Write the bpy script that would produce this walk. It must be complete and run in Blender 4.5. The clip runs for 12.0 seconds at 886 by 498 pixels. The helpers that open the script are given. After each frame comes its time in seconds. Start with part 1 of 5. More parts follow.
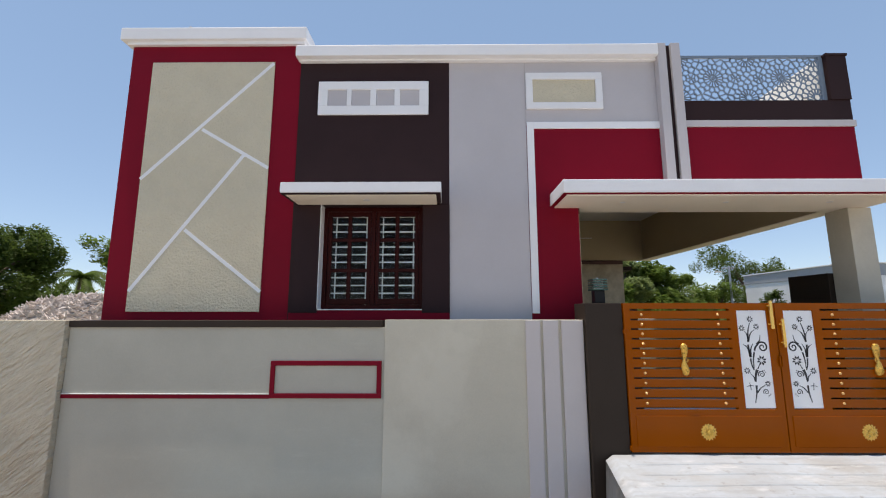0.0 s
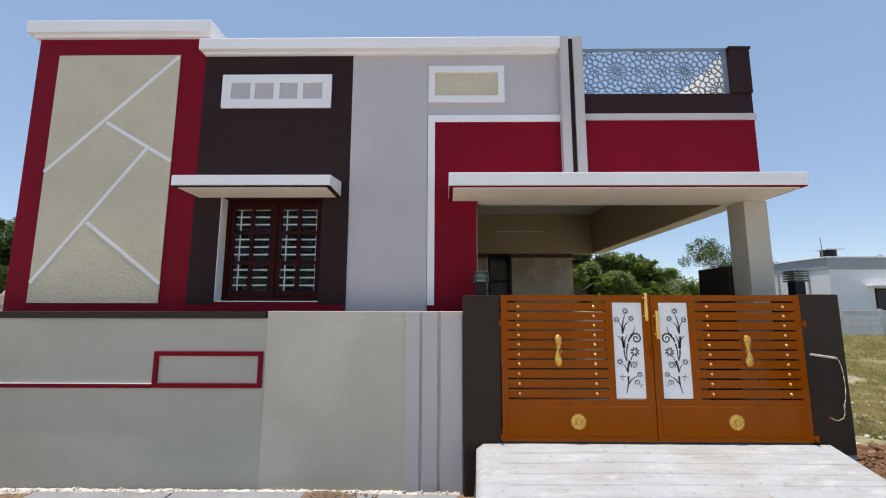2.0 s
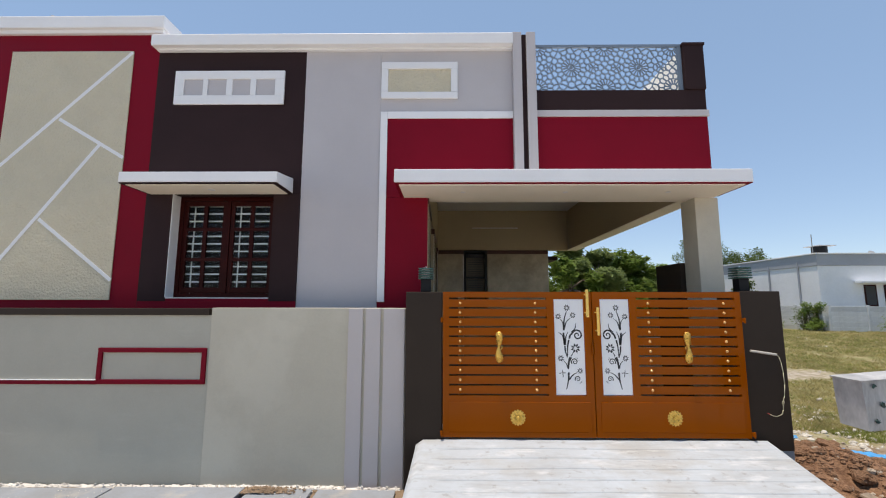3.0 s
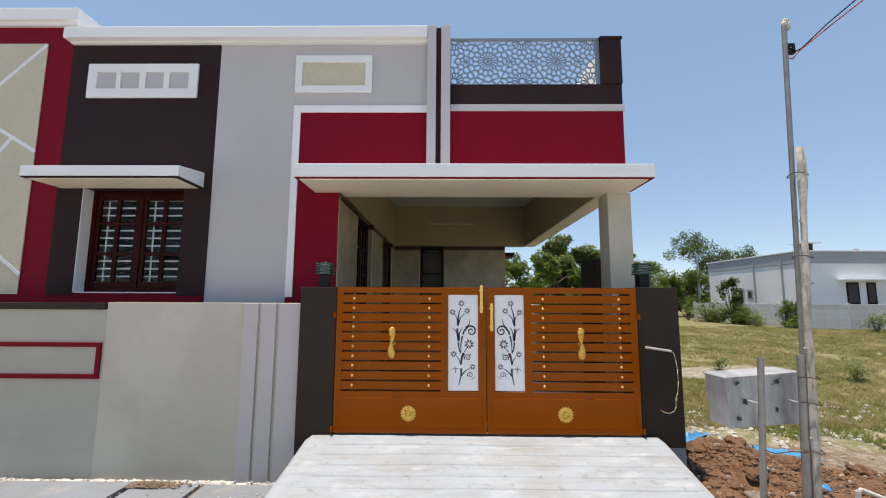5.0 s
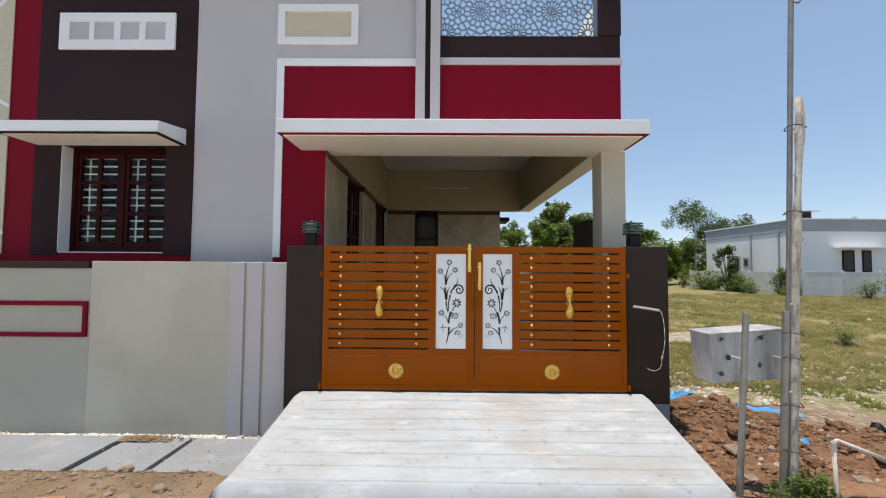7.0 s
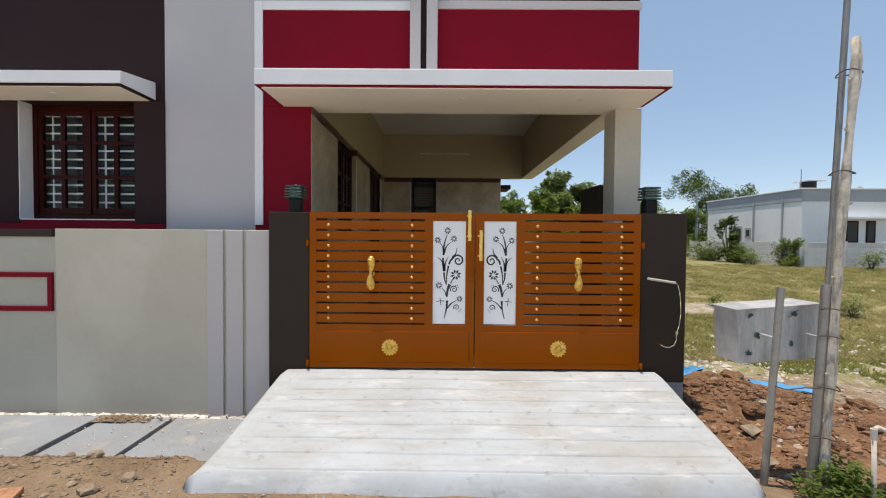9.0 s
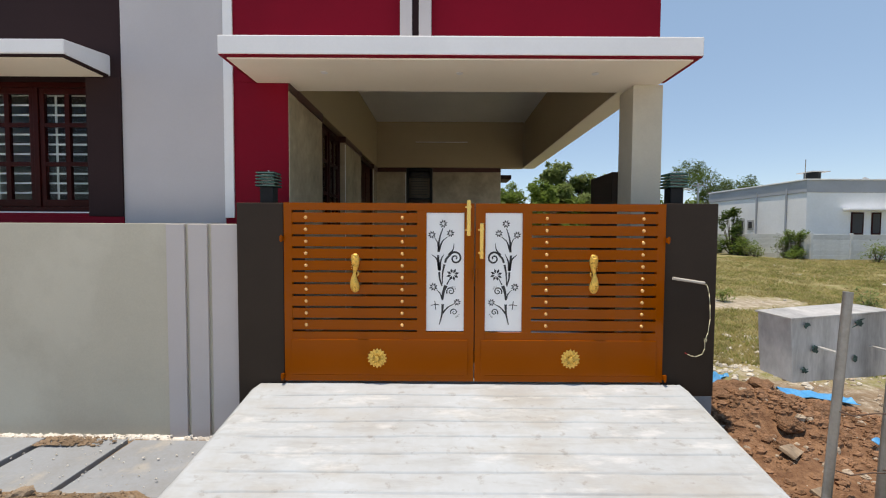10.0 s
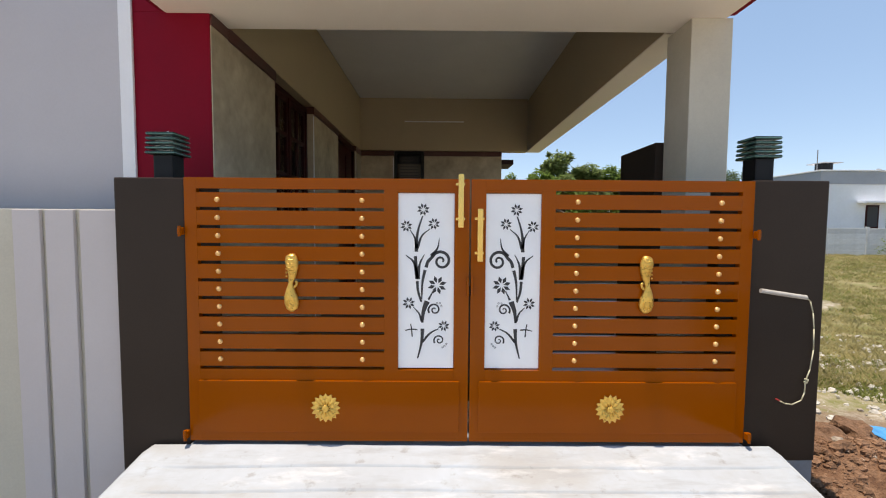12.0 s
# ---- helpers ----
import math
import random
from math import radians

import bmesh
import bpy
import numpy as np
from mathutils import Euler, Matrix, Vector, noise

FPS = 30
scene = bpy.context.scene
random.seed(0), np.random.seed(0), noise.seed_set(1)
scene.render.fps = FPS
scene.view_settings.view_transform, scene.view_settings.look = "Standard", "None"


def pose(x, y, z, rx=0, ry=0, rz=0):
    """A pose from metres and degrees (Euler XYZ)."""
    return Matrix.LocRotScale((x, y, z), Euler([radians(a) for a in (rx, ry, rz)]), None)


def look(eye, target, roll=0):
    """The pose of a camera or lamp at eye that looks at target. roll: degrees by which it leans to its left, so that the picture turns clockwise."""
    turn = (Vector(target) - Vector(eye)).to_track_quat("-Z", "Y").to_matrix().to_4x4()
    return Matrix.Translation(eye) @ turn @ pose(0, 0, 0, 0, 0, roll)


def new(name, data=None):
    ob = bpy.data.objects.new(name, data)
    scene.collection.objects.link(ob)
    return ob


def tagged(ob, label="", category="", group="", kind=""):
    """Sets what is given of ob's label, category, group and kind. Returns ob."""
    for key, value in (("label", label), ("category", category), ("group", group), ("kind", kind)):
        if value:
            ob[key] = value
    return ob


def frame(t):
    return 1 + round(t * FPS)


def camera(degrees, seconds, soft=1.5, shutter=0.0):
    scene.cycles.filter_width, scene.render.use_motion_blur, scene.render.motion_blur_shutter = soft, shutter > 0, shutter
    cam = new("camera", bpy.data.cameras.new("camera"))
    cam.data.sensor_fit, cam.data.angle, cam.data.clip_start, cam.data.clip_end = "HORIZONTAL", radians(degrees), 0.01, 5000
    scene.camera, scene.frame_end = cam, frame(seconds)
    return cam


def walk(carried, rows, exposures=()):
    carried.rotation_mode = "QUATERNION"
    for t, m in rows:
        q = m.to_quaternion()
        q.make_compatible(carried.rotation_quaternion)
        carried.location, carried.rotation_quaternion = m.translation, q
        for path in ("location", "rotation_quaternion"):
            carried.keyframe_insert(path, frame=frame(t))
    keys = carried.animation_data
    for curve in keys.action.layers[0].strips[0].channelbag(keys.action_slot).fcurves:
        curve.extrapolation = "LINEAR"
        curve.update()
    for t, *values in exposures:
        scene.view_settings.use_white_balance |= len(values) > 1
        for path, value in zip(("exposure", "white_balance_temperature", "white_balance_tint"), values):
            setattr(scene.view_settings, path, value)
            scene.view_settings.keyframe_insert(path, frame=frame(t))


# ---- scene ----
cam = camera(93.1, 12.0, soft=1.1)
PATH = [
    (0, (0.0, -0.027, 1.884), (-0.017, 1.95, 2.186), 0.0),
    (0.5, (0.306, -0.049, 1.871), (0.287, 1.928, 2.168), -0.0),
    (1, (0.617, -0.015, 1.861), (0.599, 1.964, 2.149), -0.0),
    (1.5, (0.934, -0.021, 1.866), (0.914, 1.96, 2.145), 0.0),
    (2, (1.249, -0.059, 1.863), (1.227, 1.922, 2.136), 0.1),
    (2.5, (1.546, -0.03, 1.859), (1.525, 1.952, 2.121), 0.1),
    (3, (1.843, -0.06, 1.87), (1.821, 1.923, 2.125), 0.1),
    (3.5, (2.154, -0.07, 1.864), (2.133, 1.915, 2.112), 0.0),
    (5.5, (3.024, -0.001, 1.862), (2.999, 1.986, 2.091), 0.4),
    (6, (3.034, 0.004, 1.863), (3.013, 1.994, 2.064), 0.4),
    (6.5, (3.034, 0.048, 1.808), (3.014, 2.042, 1.963), 0.4),
    (7, (3.042, 0.065, 1.764), (3.022, 2.063, 1.856), 0.4),
    (7.5, (3.064, 0.044, 1.753), (3.041, 2.044, 1.787), 0.4),
    (9.5, (3.042, 0.688, 1.744), (3.036, 2.687, 1.68), 0.4),
    (10, (3.067, 0.955, 1.759), (3.065, 2.953, 1.677), 0.3),
    (10.5, (3.083, 1.26, 1.732), (3.086, 3.258, 1.642), 0.4),
    (11, (3.089, 1.566, 1.739), (3.093, 3.563, 1.638), 0.3),
    (11.5, (3.131, 1.852, 1.739), (3.136, 3.849, 1.626), 0.4),
    (12, (3.162, 2.051, 1.741), (3.171, 4.048, 1.627), 0.4),
]
walk(cam, [(t, look(eye, target, roll)) for t, eye, target, roll in PATH], exposures=[(0.0, 0.37, 7500, 14), (7.5, 0.40, 7700, 12), (10.5, 0.44, 7900, 12), (12.0, 0.60, 7700, 14)])


# ---------- world, sun ----------
SUN_EL, SUN_AZ = 82.5, -104.0   # azimuth from +y towards +x, degrees
world = bpy.data.worlds.new("sky")
scene.world = world
world.use_nodes = True
wn = world.node_tree.nodes
sky = wn.new("ShaderNodeTexSky")
sky.sky_type = "NISHITA"
sky.sun_disc = False
sky.sun_elevation = radians(SUN_EL)
sky.sun_rotation = radians(SUN_AZ)
sky.air_density, sky.dust_density, sky.ozone_density = 0.85, 0.0, 1.4
veil = wn.new("ShaderNodeMix")   # thin even haze over the clear sky
veil.data_type = "RGBA"
veil.inputs["Factor"].default_value = 0.5
veil.inputs["B"].default_value = (1.72, 3.0, 5.05, 1)
world.node_tree.links.new(sky.outputs[0], veil.inputs["A"])
world.node_tree.links.new(veil.outputs["Result"], wn["Background"].inputs[0])
wn["Background"].inputs[1].default_value = 0.135
sun = new("sun", bpy.data.lights.new("sun", "SUN"))
sun.data.energy, sun.data.angle, sun.data.color = 3.6, radians(0.55), (1.0, 0.96, 0.9)
_d = Vector((math.sin(radians(SUN_AZ)) * math.cos(radians(SUN_EL)), math.cos(radians(SUN_AZ)) * math.cos(radians(SUN_EL)), math.sin(radians(SUN_EL))))
sun.matrix_world = look(_d * 30, (0, 0, 0))


# ---------- materials ----------
def mat(name, col, rough=0.6, vary=0.12, scale=3.0, fine=60.0, bump=0.05, metal=0.0, col2=None, spec=0.5, coat=0.0, rand=0.0, dist=0.01, aniso=None):
    m = bpy.data.materials.new(name)
    m.use_nodes = True
    nt = m.node_tree
    n, l = nt.nodes, nt.links
    p = n["Principled BSDF"]
    tc = n.new("ShaderNodeTexCoord")
    src = tc.outputs["Object"]
    if aniso:
        turned = n.new("ShaderNodeMapping")
        turned.inputs["Rotation"].default_value = (0, radians(aniso[0]), 0)
        l.new(src, turned.inputs["Vector"])
        mp = n.new("ShaderNodeMapping")
        mp.inputs["Scale"].default_value = aniso[1]
        l.new(turned.outputs[0], mp.inputs["Vector"])
        src = mp.outputs[0]
    big = n.new("ShaderNodeTexNoise")
    big.inputs["Scale"].default_value, big.inputs["Detail"].default_value = scale, 6
    big.inputs["Roughness"].default_value = 0.62
    small = n.new("ShaderNodeTexNoise")
    small.inputs["Scale"].default_value, small.inputs["Detail"].default_value = fine, 4
    l.new(src, big.inputs["Vector"])
    l.new(src, small.inputs["Vector"])
    mixf = n.new("ShaderNodeMath")
    mixf.operation = "MULTIPLY_ADD"
    l.new(small.outputs["Fac"], mixf.inputs[0])
    mixf.inputs[1].default_value = 0.35
    l.new(big.outputs["Fac"], mixf.inputs[2])
    ramp = n.new("ShaderNodeValToRGB")
    c2 = col2 or tuple(c * (1 - vary) for c in col)
    c1 = col if col2 else tuple(min(1, c * (1 + vary * 0.6)) for c in col)
    ramp.color_ramp.elements[0].position, ramp.color_ramp.elements[0].color = 0.45, (*c2, 1)
    ramp.color_ramp.elements[1].position, ramp.color_ramp.elements[1].color = 0.9, (*c1, 1)
    l.new(mixf.outputs[0], ramp.inputs[0])
    out = ramp.outputs[0]
    if rand:
        oi = n.new("ShaderNodeObjectInfo")
        hsv = n.new("ShaderNodeHueSaturation")
        mr = n.new("ShaderNodeMapRange")
        mr.inputs["To Min"].default_value, mr.inputs["To Max"].default_value = 1 - rand, 1 + rand
        l.new(oi.outputs["Random"], mr.inputs["Value"])
        l.new(mr.outputs[0], hsv.inputs["Value"])
        l.new(out, hsv.inputs["Color"])
        out = hsv.outputs[0]
    l.new(out, p.inputs["Base Color"])
    p.inputs["Metallic"].default_value = metal
    rr = n.new("ShaderNodeMapRange")
    rr.inputs["To Min"].default_value, rr.inputs["To Max"].default_value = max(0.02, rough - 0.08), min(1, rough + 0.1)
    l.new(big.outputs["Fac"], rr.inputs["Value"])
    l.new(rr.outputs[0], p.inputs["Roughness"])
    p.inputs["Specular IOR Level"].default_value = spec
    p.inputs["Coat Weight"].default_value = coat
    p.inputs["Coat Roughness"].default_value = 0.12
    if bump:
        b = n.new("ShaderNodeBump")
        b.inputs["Strength"].default_value, b.inputs["Distance"].default_value = bump, dist
        l.new(mixf.outputs[0], b.inputs["Height"])
        l.new(b.outputs[0], p.inputs["Normal"])
    return m


def leafy(m):
    """Lets part of the light through, as thin leaves do."""
    n, l = m.node_tree.nodes, m.node_tree.links
    p, out = n["Principled BSDF"], n["Material Output"]
    tr = n.new("ShaderNodeBsdfTranslucent")
    l.new(p.inputs["Base Color"].links[0].from_socket, tr.inputs["Color"])
    mx = n.new("ShaderNodeMixShader")
    mx.inputs[0].default_value = 0.5
    l.new(p.outputs[0], mx.inputs[1])
    l.new(tr.outputs[0], mx.inputs[2])
    l.new(mx.outputs[0], out.inputs["Surface"])
    return m


M_RED = mat("maroon_paint", (0.205, 0.0045, 0.017), 0.6, 0.10, 1.4, 90, 0.06, spec=0.1)
M_BROWN = mat("dark_brown_paint", (0.034, 0.019, 0.020), 0.6, 0.14, 1.4, 90, 0.06, spec=0.08)
M_GREY = mat("lavender_grey_paint", (0.50, 0.475, 0.488), 0.6, 0.06, 1.2, 90, 0.06, spec=0.25)
M_WHITE = mat("white_paint", (0.80, 0.80, 0.81), 0.55, 0.05, 1.5, 90, 0.05)
M_BEIGE = mat("olive_beige_paint", (0.525, 0.487, 0.397), 0.55, 0.13, 0.8, 90, 0.06, spec=0.3)
# Porch beige kept dark and brown: some of the porch's dimness is in it.
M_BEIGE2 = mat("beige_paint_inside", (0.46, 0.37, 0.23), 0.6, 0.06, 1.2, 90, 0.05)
M_CREAM = mat("cream_soffit_paint", (0.88, 0.82, 0.72), 0.6, 0.05, 1.2, 90, 0.05)
M_TEXT = mat("textured_beige_plaster", (0.60, 0.535, 0.395), 0.45, 0.07, 2.5, 38, 1.0, dist=0.045, spec=0.4)
M_NEIGH = mat("neighbour_textured_plaster", (0.60, 0.53, 0.405), 0.6, 0.12, 5, 17, 1.0, dist=0.11, aniso=(40, (0.45, 1, 2.2)))
M_STRIPE = mat("grey_flute_paint", (0.53, 0.485, 0.475), 0.6, 0.05, 1.4, 90, 0.05)
M_RUST = mat("copper_brown_enamel", (0.30, 0.064, 0.0008), 0.13, 0.06, 2, 120, 0.02, coat=0.0, spec=0.14)
M_GOLD = mat("gold_metal", (0.78, 0.47, 0.10), 0.28, 0.25, 40, 110, 0.6, metal=0.6)
M_BOLT = mat("polished_brass", (0.86, 0.56, 0.16), 0.22, 0.05, 8, 90, 0.0, metal=0.75)
M_WOOD = mat("dark_polished_wood", (0.036, 0.005, 0.004), 0.35, 0.3, 6, 60, 0.1, spec=0.08)
M_STEEL = mat("painted_grille_steel", (0.86, 0.88, 0.86), 0.4, 0.06, 8, 80, 0.03)
M_TILE = mat("marble_wall_tile", (0.47, 0.39, 0.27), 0.2, 0.3, 2.2, 14, 0.02, spec=0.3)
M_CONC = mat("whitewashed_concrete", (0.435, 0.48, 0.525), 0.8, 0.22, 1.7, 18, 0.15, col2=(0.37, 0.395, 0.42), spec=0.2)
M_SLAB = mat("grey_cement_slab", (0.27, 0.30, 0.34), 0.8, 0.25, 2.4, 50, 0.3, spec=0.2, col2=(0.225, 0.235, 0.245))
M_REDSOIL = mat("red_soil", (0.26, 0.15, 0.093), 0.95, 0.5, 5, 40, 0.8, dist=0.03, spec=0.1)
M_LEAF = leafy(mat("leaf_green", (0.17, 0.25, 0.055), 0.6, 0.45, 1.2, 12, 0.0, spec=0.2))
M_BARK = mat("bark", (0.13, 0.10, 0.075), 0.9, 0.3, 5, 30, 0.6)
M_BAMBOO = mat("weathered_bamboo", (0.52, 0.475, 0.41), 0.8, 0.45, 9, 50, 0.5)
M_GALV = mat("galvanised_pipe", (0.29, 0.28, 0.265), 0.45, 0.25, 8, 60, 0.1, metal=0.6)
M_BOXM = mat("grey_painted_sheet_metal", (0.46, 0.46, 0.46), 0.5, 0.4, 4, 30, 0.15, metal=0.2, aniso=(0, (2.5, 1, 0.5)))
M_FARW = mat("far_white_wall", (0.80, 0.81, 0.83), 0.8, 0.08, 0.6, 8, 0.05)
M_FARG = mat("far_grey_band", (0.36, 0.38, 0.42), 0.8, 0.1, 0.6, 8, 0.05)
M_BLACK = mat("black_plastic", (0.010, 0.010, 0.011), 0.4, 0.2, 8, 60, 0.03, spec=0.2)
M_LAMPG = mat("green_tinted_lamp_louvre", (0.012, 0.045, 0.036), 0.3, 0.2, 10, 80, 0.03, spec=0.25)
# Dark room surfaces: the dimness behind the panes is put into the colour.
M_DARKIN = mat("dimmed_room_colour", (0.10, 0.09, 0.08), 0.9, 0.1, 2, 40, 0.05)
M_BLUE = mat("blue_tarpaulin", (0.05, 0.30, 0.62), 0.5, 0.2, 6, 40, 0.3)
M_PVC = mat("white_plastic", (0.56, 0.52, 0.47), 0.45, 0.25, 6, 40, 0.05)
M_ACRYL = mat("white_acrylic_sheet", (0.88, 0.88, 0.88), 0.3, 0.03, 4, 60, 0.0, spec=0.3)

M_WOODRED = mat("dark_maroon_tile", (0.09, 0.03, 0.022), 0.3, 0.2, 4, 40, 0.02)
M_YARD = mat("pale_yard_cement", (0.66, 0.63, 0.57), 0.8, 0.15, 3, 40, 0.2)
M_DARKTILE = mat("dark_floor_tile", (0.12, 0.10, 0.08), 0.8, 0.3, 4, 40, 0.05, spec=0.1)
M_BEIGEL = mat("greyed_beige_paint", (0.485, 0.46, 0.383), 0.55, 0.12, 0.8, 90, 0.06, spec=0.3)
M_PILLAR = mat("warm_dark_brown_paint", (0.041, 0.029, 0.022), 0.5, 0.14, 2, 90, 0.06, spec=0.14)
M_SCREEN = mat("powder_coated_screen", (0.17, 0.225, 0.29), 0.5, 0.08, 6, 60, 0.02, metal=0.1)
M_LAMPE = mat("pale_glass_edge", (0.17, 0.32, 0.27), 0.2, 0.1, 10, 60, 0.0)
M_CUT = mat("dark_cut_out", (0.035, 0.035, 0.038), 0.6, 0.2, 8, 60, 0.0)
M_BRASS = mat("brass_stud", (0.92, 0.54, 0.20), 0.25, 0.06, 20, 100, 0.0, metal=0.5)
M_STONE = mat("brown_stone", (0.28, 0.215, 0.155), 0.9, 0.45, 9, 60, 0.3)
M_CRUMB = mat("dirt_crumb", (0.27, 0.195, 0.135), 0.95, 0.5, 7, 50, 0.2, spec=0.1)
M_STONE2 = mat("pale_stone", (0.40, 0.33, 0.26), 0.9, 0.45, 9, 60, 0.3)
M_GRAVEL = mat("grey_gravel", (0.31, 0.30, 0.285), 0.9, 0.4, 12, 70, 0.3)
M_MORTAR = mat("pale_mortar", (0.66, 0.63, 0.58), 0.9, 0.35, 9, 60, 0.3)
M_RUBBLE = mat("grey_white_rubble", (0.56, 0.525, 0.47), 0.9, 0.45, 5, 50, 0.3)
M_BRICK = mat("clay_brick", (0.40, 0.20, 0.115), 0.9, 0.5, 14, 60, 0.8)
M_SCRAP = mat("dark_green_scrap", (0.02, 0.06, 0.055), 0.6, 0.3, 20, 80, 0.2)
M_WIRER = mat("red_wire", (0.35, 0.03, 0.03), 0.5, 0.1, 10, 60, 0.0)
M_WIREW = mat("pale_yellow_wire", (0.62, 0.58, 0.40), 0.5, 0.1, 10, 60, 0.0)
M_RUSTW = mat("rusty_tie_wire", (0.10, 0.06, 0.045), 0.8, 0.3, 20, 80, 0.1)
M_LEAFD = leafy(mat("dark_leaf_green", (0.10, 0.155, 0.035), 0.55, 0.5, 1.0, 12, 0.0, spec=0.2))
# Paler, greyer leaf; on distant trees its tone also stands in for haze.
M_LEAFG = leafy(mat("grey_leaf_green", (0.21, 0.27, 0.10), 0.6, 0.4, 1.0, 12, 0.0, spec=0.2))
M_GRASS = leafy(mat("green_grass_blade", (0.23, 0.255, 0.075), 0.7, 0.4, 2, 20, 0.0, spec=0.1))
M_GRASSD = leafy(mat("dry_grass_blade", (0.40, 0.35, 0.165), 0.8, 0.35, 2, 20, 0.0, spec=0.1))
M_THATCH = mat("dry_husk", (0.42, 0.36, 0.32), 0.9, 0.5, 5, 30, 0.8, dist=0.05)
M_THATCH2 = mat("pale_husk", (0.66, 0.58, 0.53), 0.9, 0.45, 3, 20, 0.0)
M_FENCE = mat("grey_cement_plank", (0.60, 0.61, 0.62), 0.9, 0.2, 1.5, 14, 0.2, rand=0.12)


def stained(m, layers):
    """Lays stains over a paint: (stretch, noise scale, low, high, amount, colour)."""
    n, l = m.node_tree.nodes, m.node_tree.links
    p = n["Principled BSDF"]
    tc = n.new("ShaderNodeTexCoord")
    for stretch, scale, lo, hi, amount, colour in layers:
        src = p.inputs["Base Color"].links[0].from_socket
        mp = n.new("ShaderNodeMapping")
        mp.inputs["Scale"].default_value = stretch
        mp.inputs["Location"].default_value = (scale * 3.7, scale, lo)
        l.new(tc.outputs["Object"], mp.inputs["Vector"])
        t = n.new("ShaderNodeTexNoise")
        t.inputs["Scale"].default_value, t.inputs["Detail"].default_value, t.inputs["Roughness"].default_value = scale, 7, 0.65
        l.new(mp.outputs[0], t.inputs["Vector"])
        mr = n.new("ShaderNodeMapRange")
        mr.inputs["From Min"].default_value, mr.inputs["From Max"].default_value = lo, hi
        mr.inputs["To Max"].default_value = amount
        l.new(t.outputs["Fac"], mr.inputs["Value"])
        x = n.new("ShaderNodeMix")
        x.data_type = "RGBA"
        l.new(mr.outputs[0], x.inputs["Factor"])
        l.new(src, x.inputs["A"])
        x.inputs["B"].default_value = (*colour, 1)
        l.new(x.outputs["Result"], p.inputs["Base Color"])
    return m


stained(M_CONC, (
    ((1, 2.2, 1), 1.1, 0.48, 0.64, 0.5, (0.335, 0.31, 0.27)),
    ((0.5, 3.0, 1), 5.0, 0.50, 0.68, 0.5, (0.30, 0.31, 0.315)),
    ((1, 1.3, 1), 9.0, 0.585, 0.67, 0.5, (0.24, 0.225, 0.20)),
    ((0.6, 2.0, 1), 3.0, 0.56, 0.66, 0.5, (0.60, 0.61, 0.62)),
))
stained(M_BEIGE, (
    ((1, 1, 0.8), 1.3, 0.48, 0.62, 0.4, (0.62, 0.585, 0.49)),
    ((0.5, 1, 1.6), 3.0, 0.55, 0.75, 0.35, (0.43, 0.40, 0.33)),
))
stained(M_BEIGEL, (
    ((1, 1, 1.5), 1.1, 0.50, 0.70, 0.35, (0.41, 0.39, 0.325)),
    ((0.4, 1, 2.5), 4.0, 0.60, 0.72, 0.3, (0.56, 0.54, 0.46)),
))
stained(M_BAMBOO, (((4, 4, 0.5), 9.0, 0.50, 0.64, 0.8, (0.20, 0.17, 0.14)),))
stained(M_SLAB, (((1, 1, 1), 3.5, 0.55, 0.70, 0.5, (0.42, 0.385, 0.33)), ((1, 1, 1), 14.0, 0.66, 0.72, 0.4, (0.18, 0.17, 0.16))))


def glass_mat():
    m = bpy.data.materials.new("window_glass")
    m.use_nodes = True
    p = m.node_tree.nodes["Principled BSDF"]
    p.inputs["Base Color"].default_value = (0.97, 1.0, 0.99, 1)
    p.inputs["Roughness"].default_value = 0.03
    p.inputs["Transmission Weight"].default_value = 1.0
    p.inputs["IOR"].default_value = 1.2
    return m


M_GLASS = glass_mat()


# ---------- mesh helpers ----------
def thing(name, label, category, group="", kind="", at=(0, 0, 0)):
    ob = new(name)
    ob.empty_display_size = 0.1
    ob.location = at
    return tagged(ob, label, category, group, kind)


def part(name, bm, material, parent=None, label="", smooth=False):
    me = bpy.data.meshes.new(name)
    bmesh.ops.recalc_face_normals(bm, faces=bm.faces)
    bm.to_mesh(me)
    bm.free()
    me.materials.append(material)
    if smooth:
        me.polygons.foreach_set("use_smooth", [True] * len(me.polygons))
    ob = new(name, me)
    if parent:
        ob.parent = parent
        if parent.type == "EMPTY":
            ob.matrix_parent_inverse = Matrix.Translation(-parent.location)
    if label:
        ob["label"] = label
    return ob


def bx(bm, x0, x1, y0, y1, z0, z1, bevel=0.0, m=None):
    r = bmesh.ops.create_cube(bm, size=1.0)
    vs = r["verts"]
    for v in vs:
        v.co = Vector(((x0 + x1) / 2 + v.co.x * (x1 - x0), (y0 + y1) / 2 + v.co.y * (y1 - y0), (z0 + z1) / 2 + v.co.z * (z1 - z0)))
    if bevel:
        es = list({e for v in vs for e in v.link_edges})
        g = bmesh.ops.bevel(bm, geom=es, offset=bevel, segments=2, affect="EDGES", profile=0.6)
        vs = list({v for f in g["faces"] for v in f.verts} | {v for v in vs if v.is_valid})
    if m:
        bmesh.ops.transform(bm, matrix=m, verts=vs)
    return vs


def cyl(bm, p0, p1, r0, r1=None, seg=12, caps=True):
    p0, p1 = Vector(p0), Vector(p1)
    r1 = r0 if r1 is None else r1
    d = p1 - p0
    m = Matrix.Translation((p0 + p1) / 2) @ d.to_track_quat("Z", "Y").to_matrix().to_4x4()
    return bmesh.ops.create_cone(bm, cap_ends=caps, segments=seg, radius1=r0, radius2=r1, depth=d.length, matrix=m)["verts"]


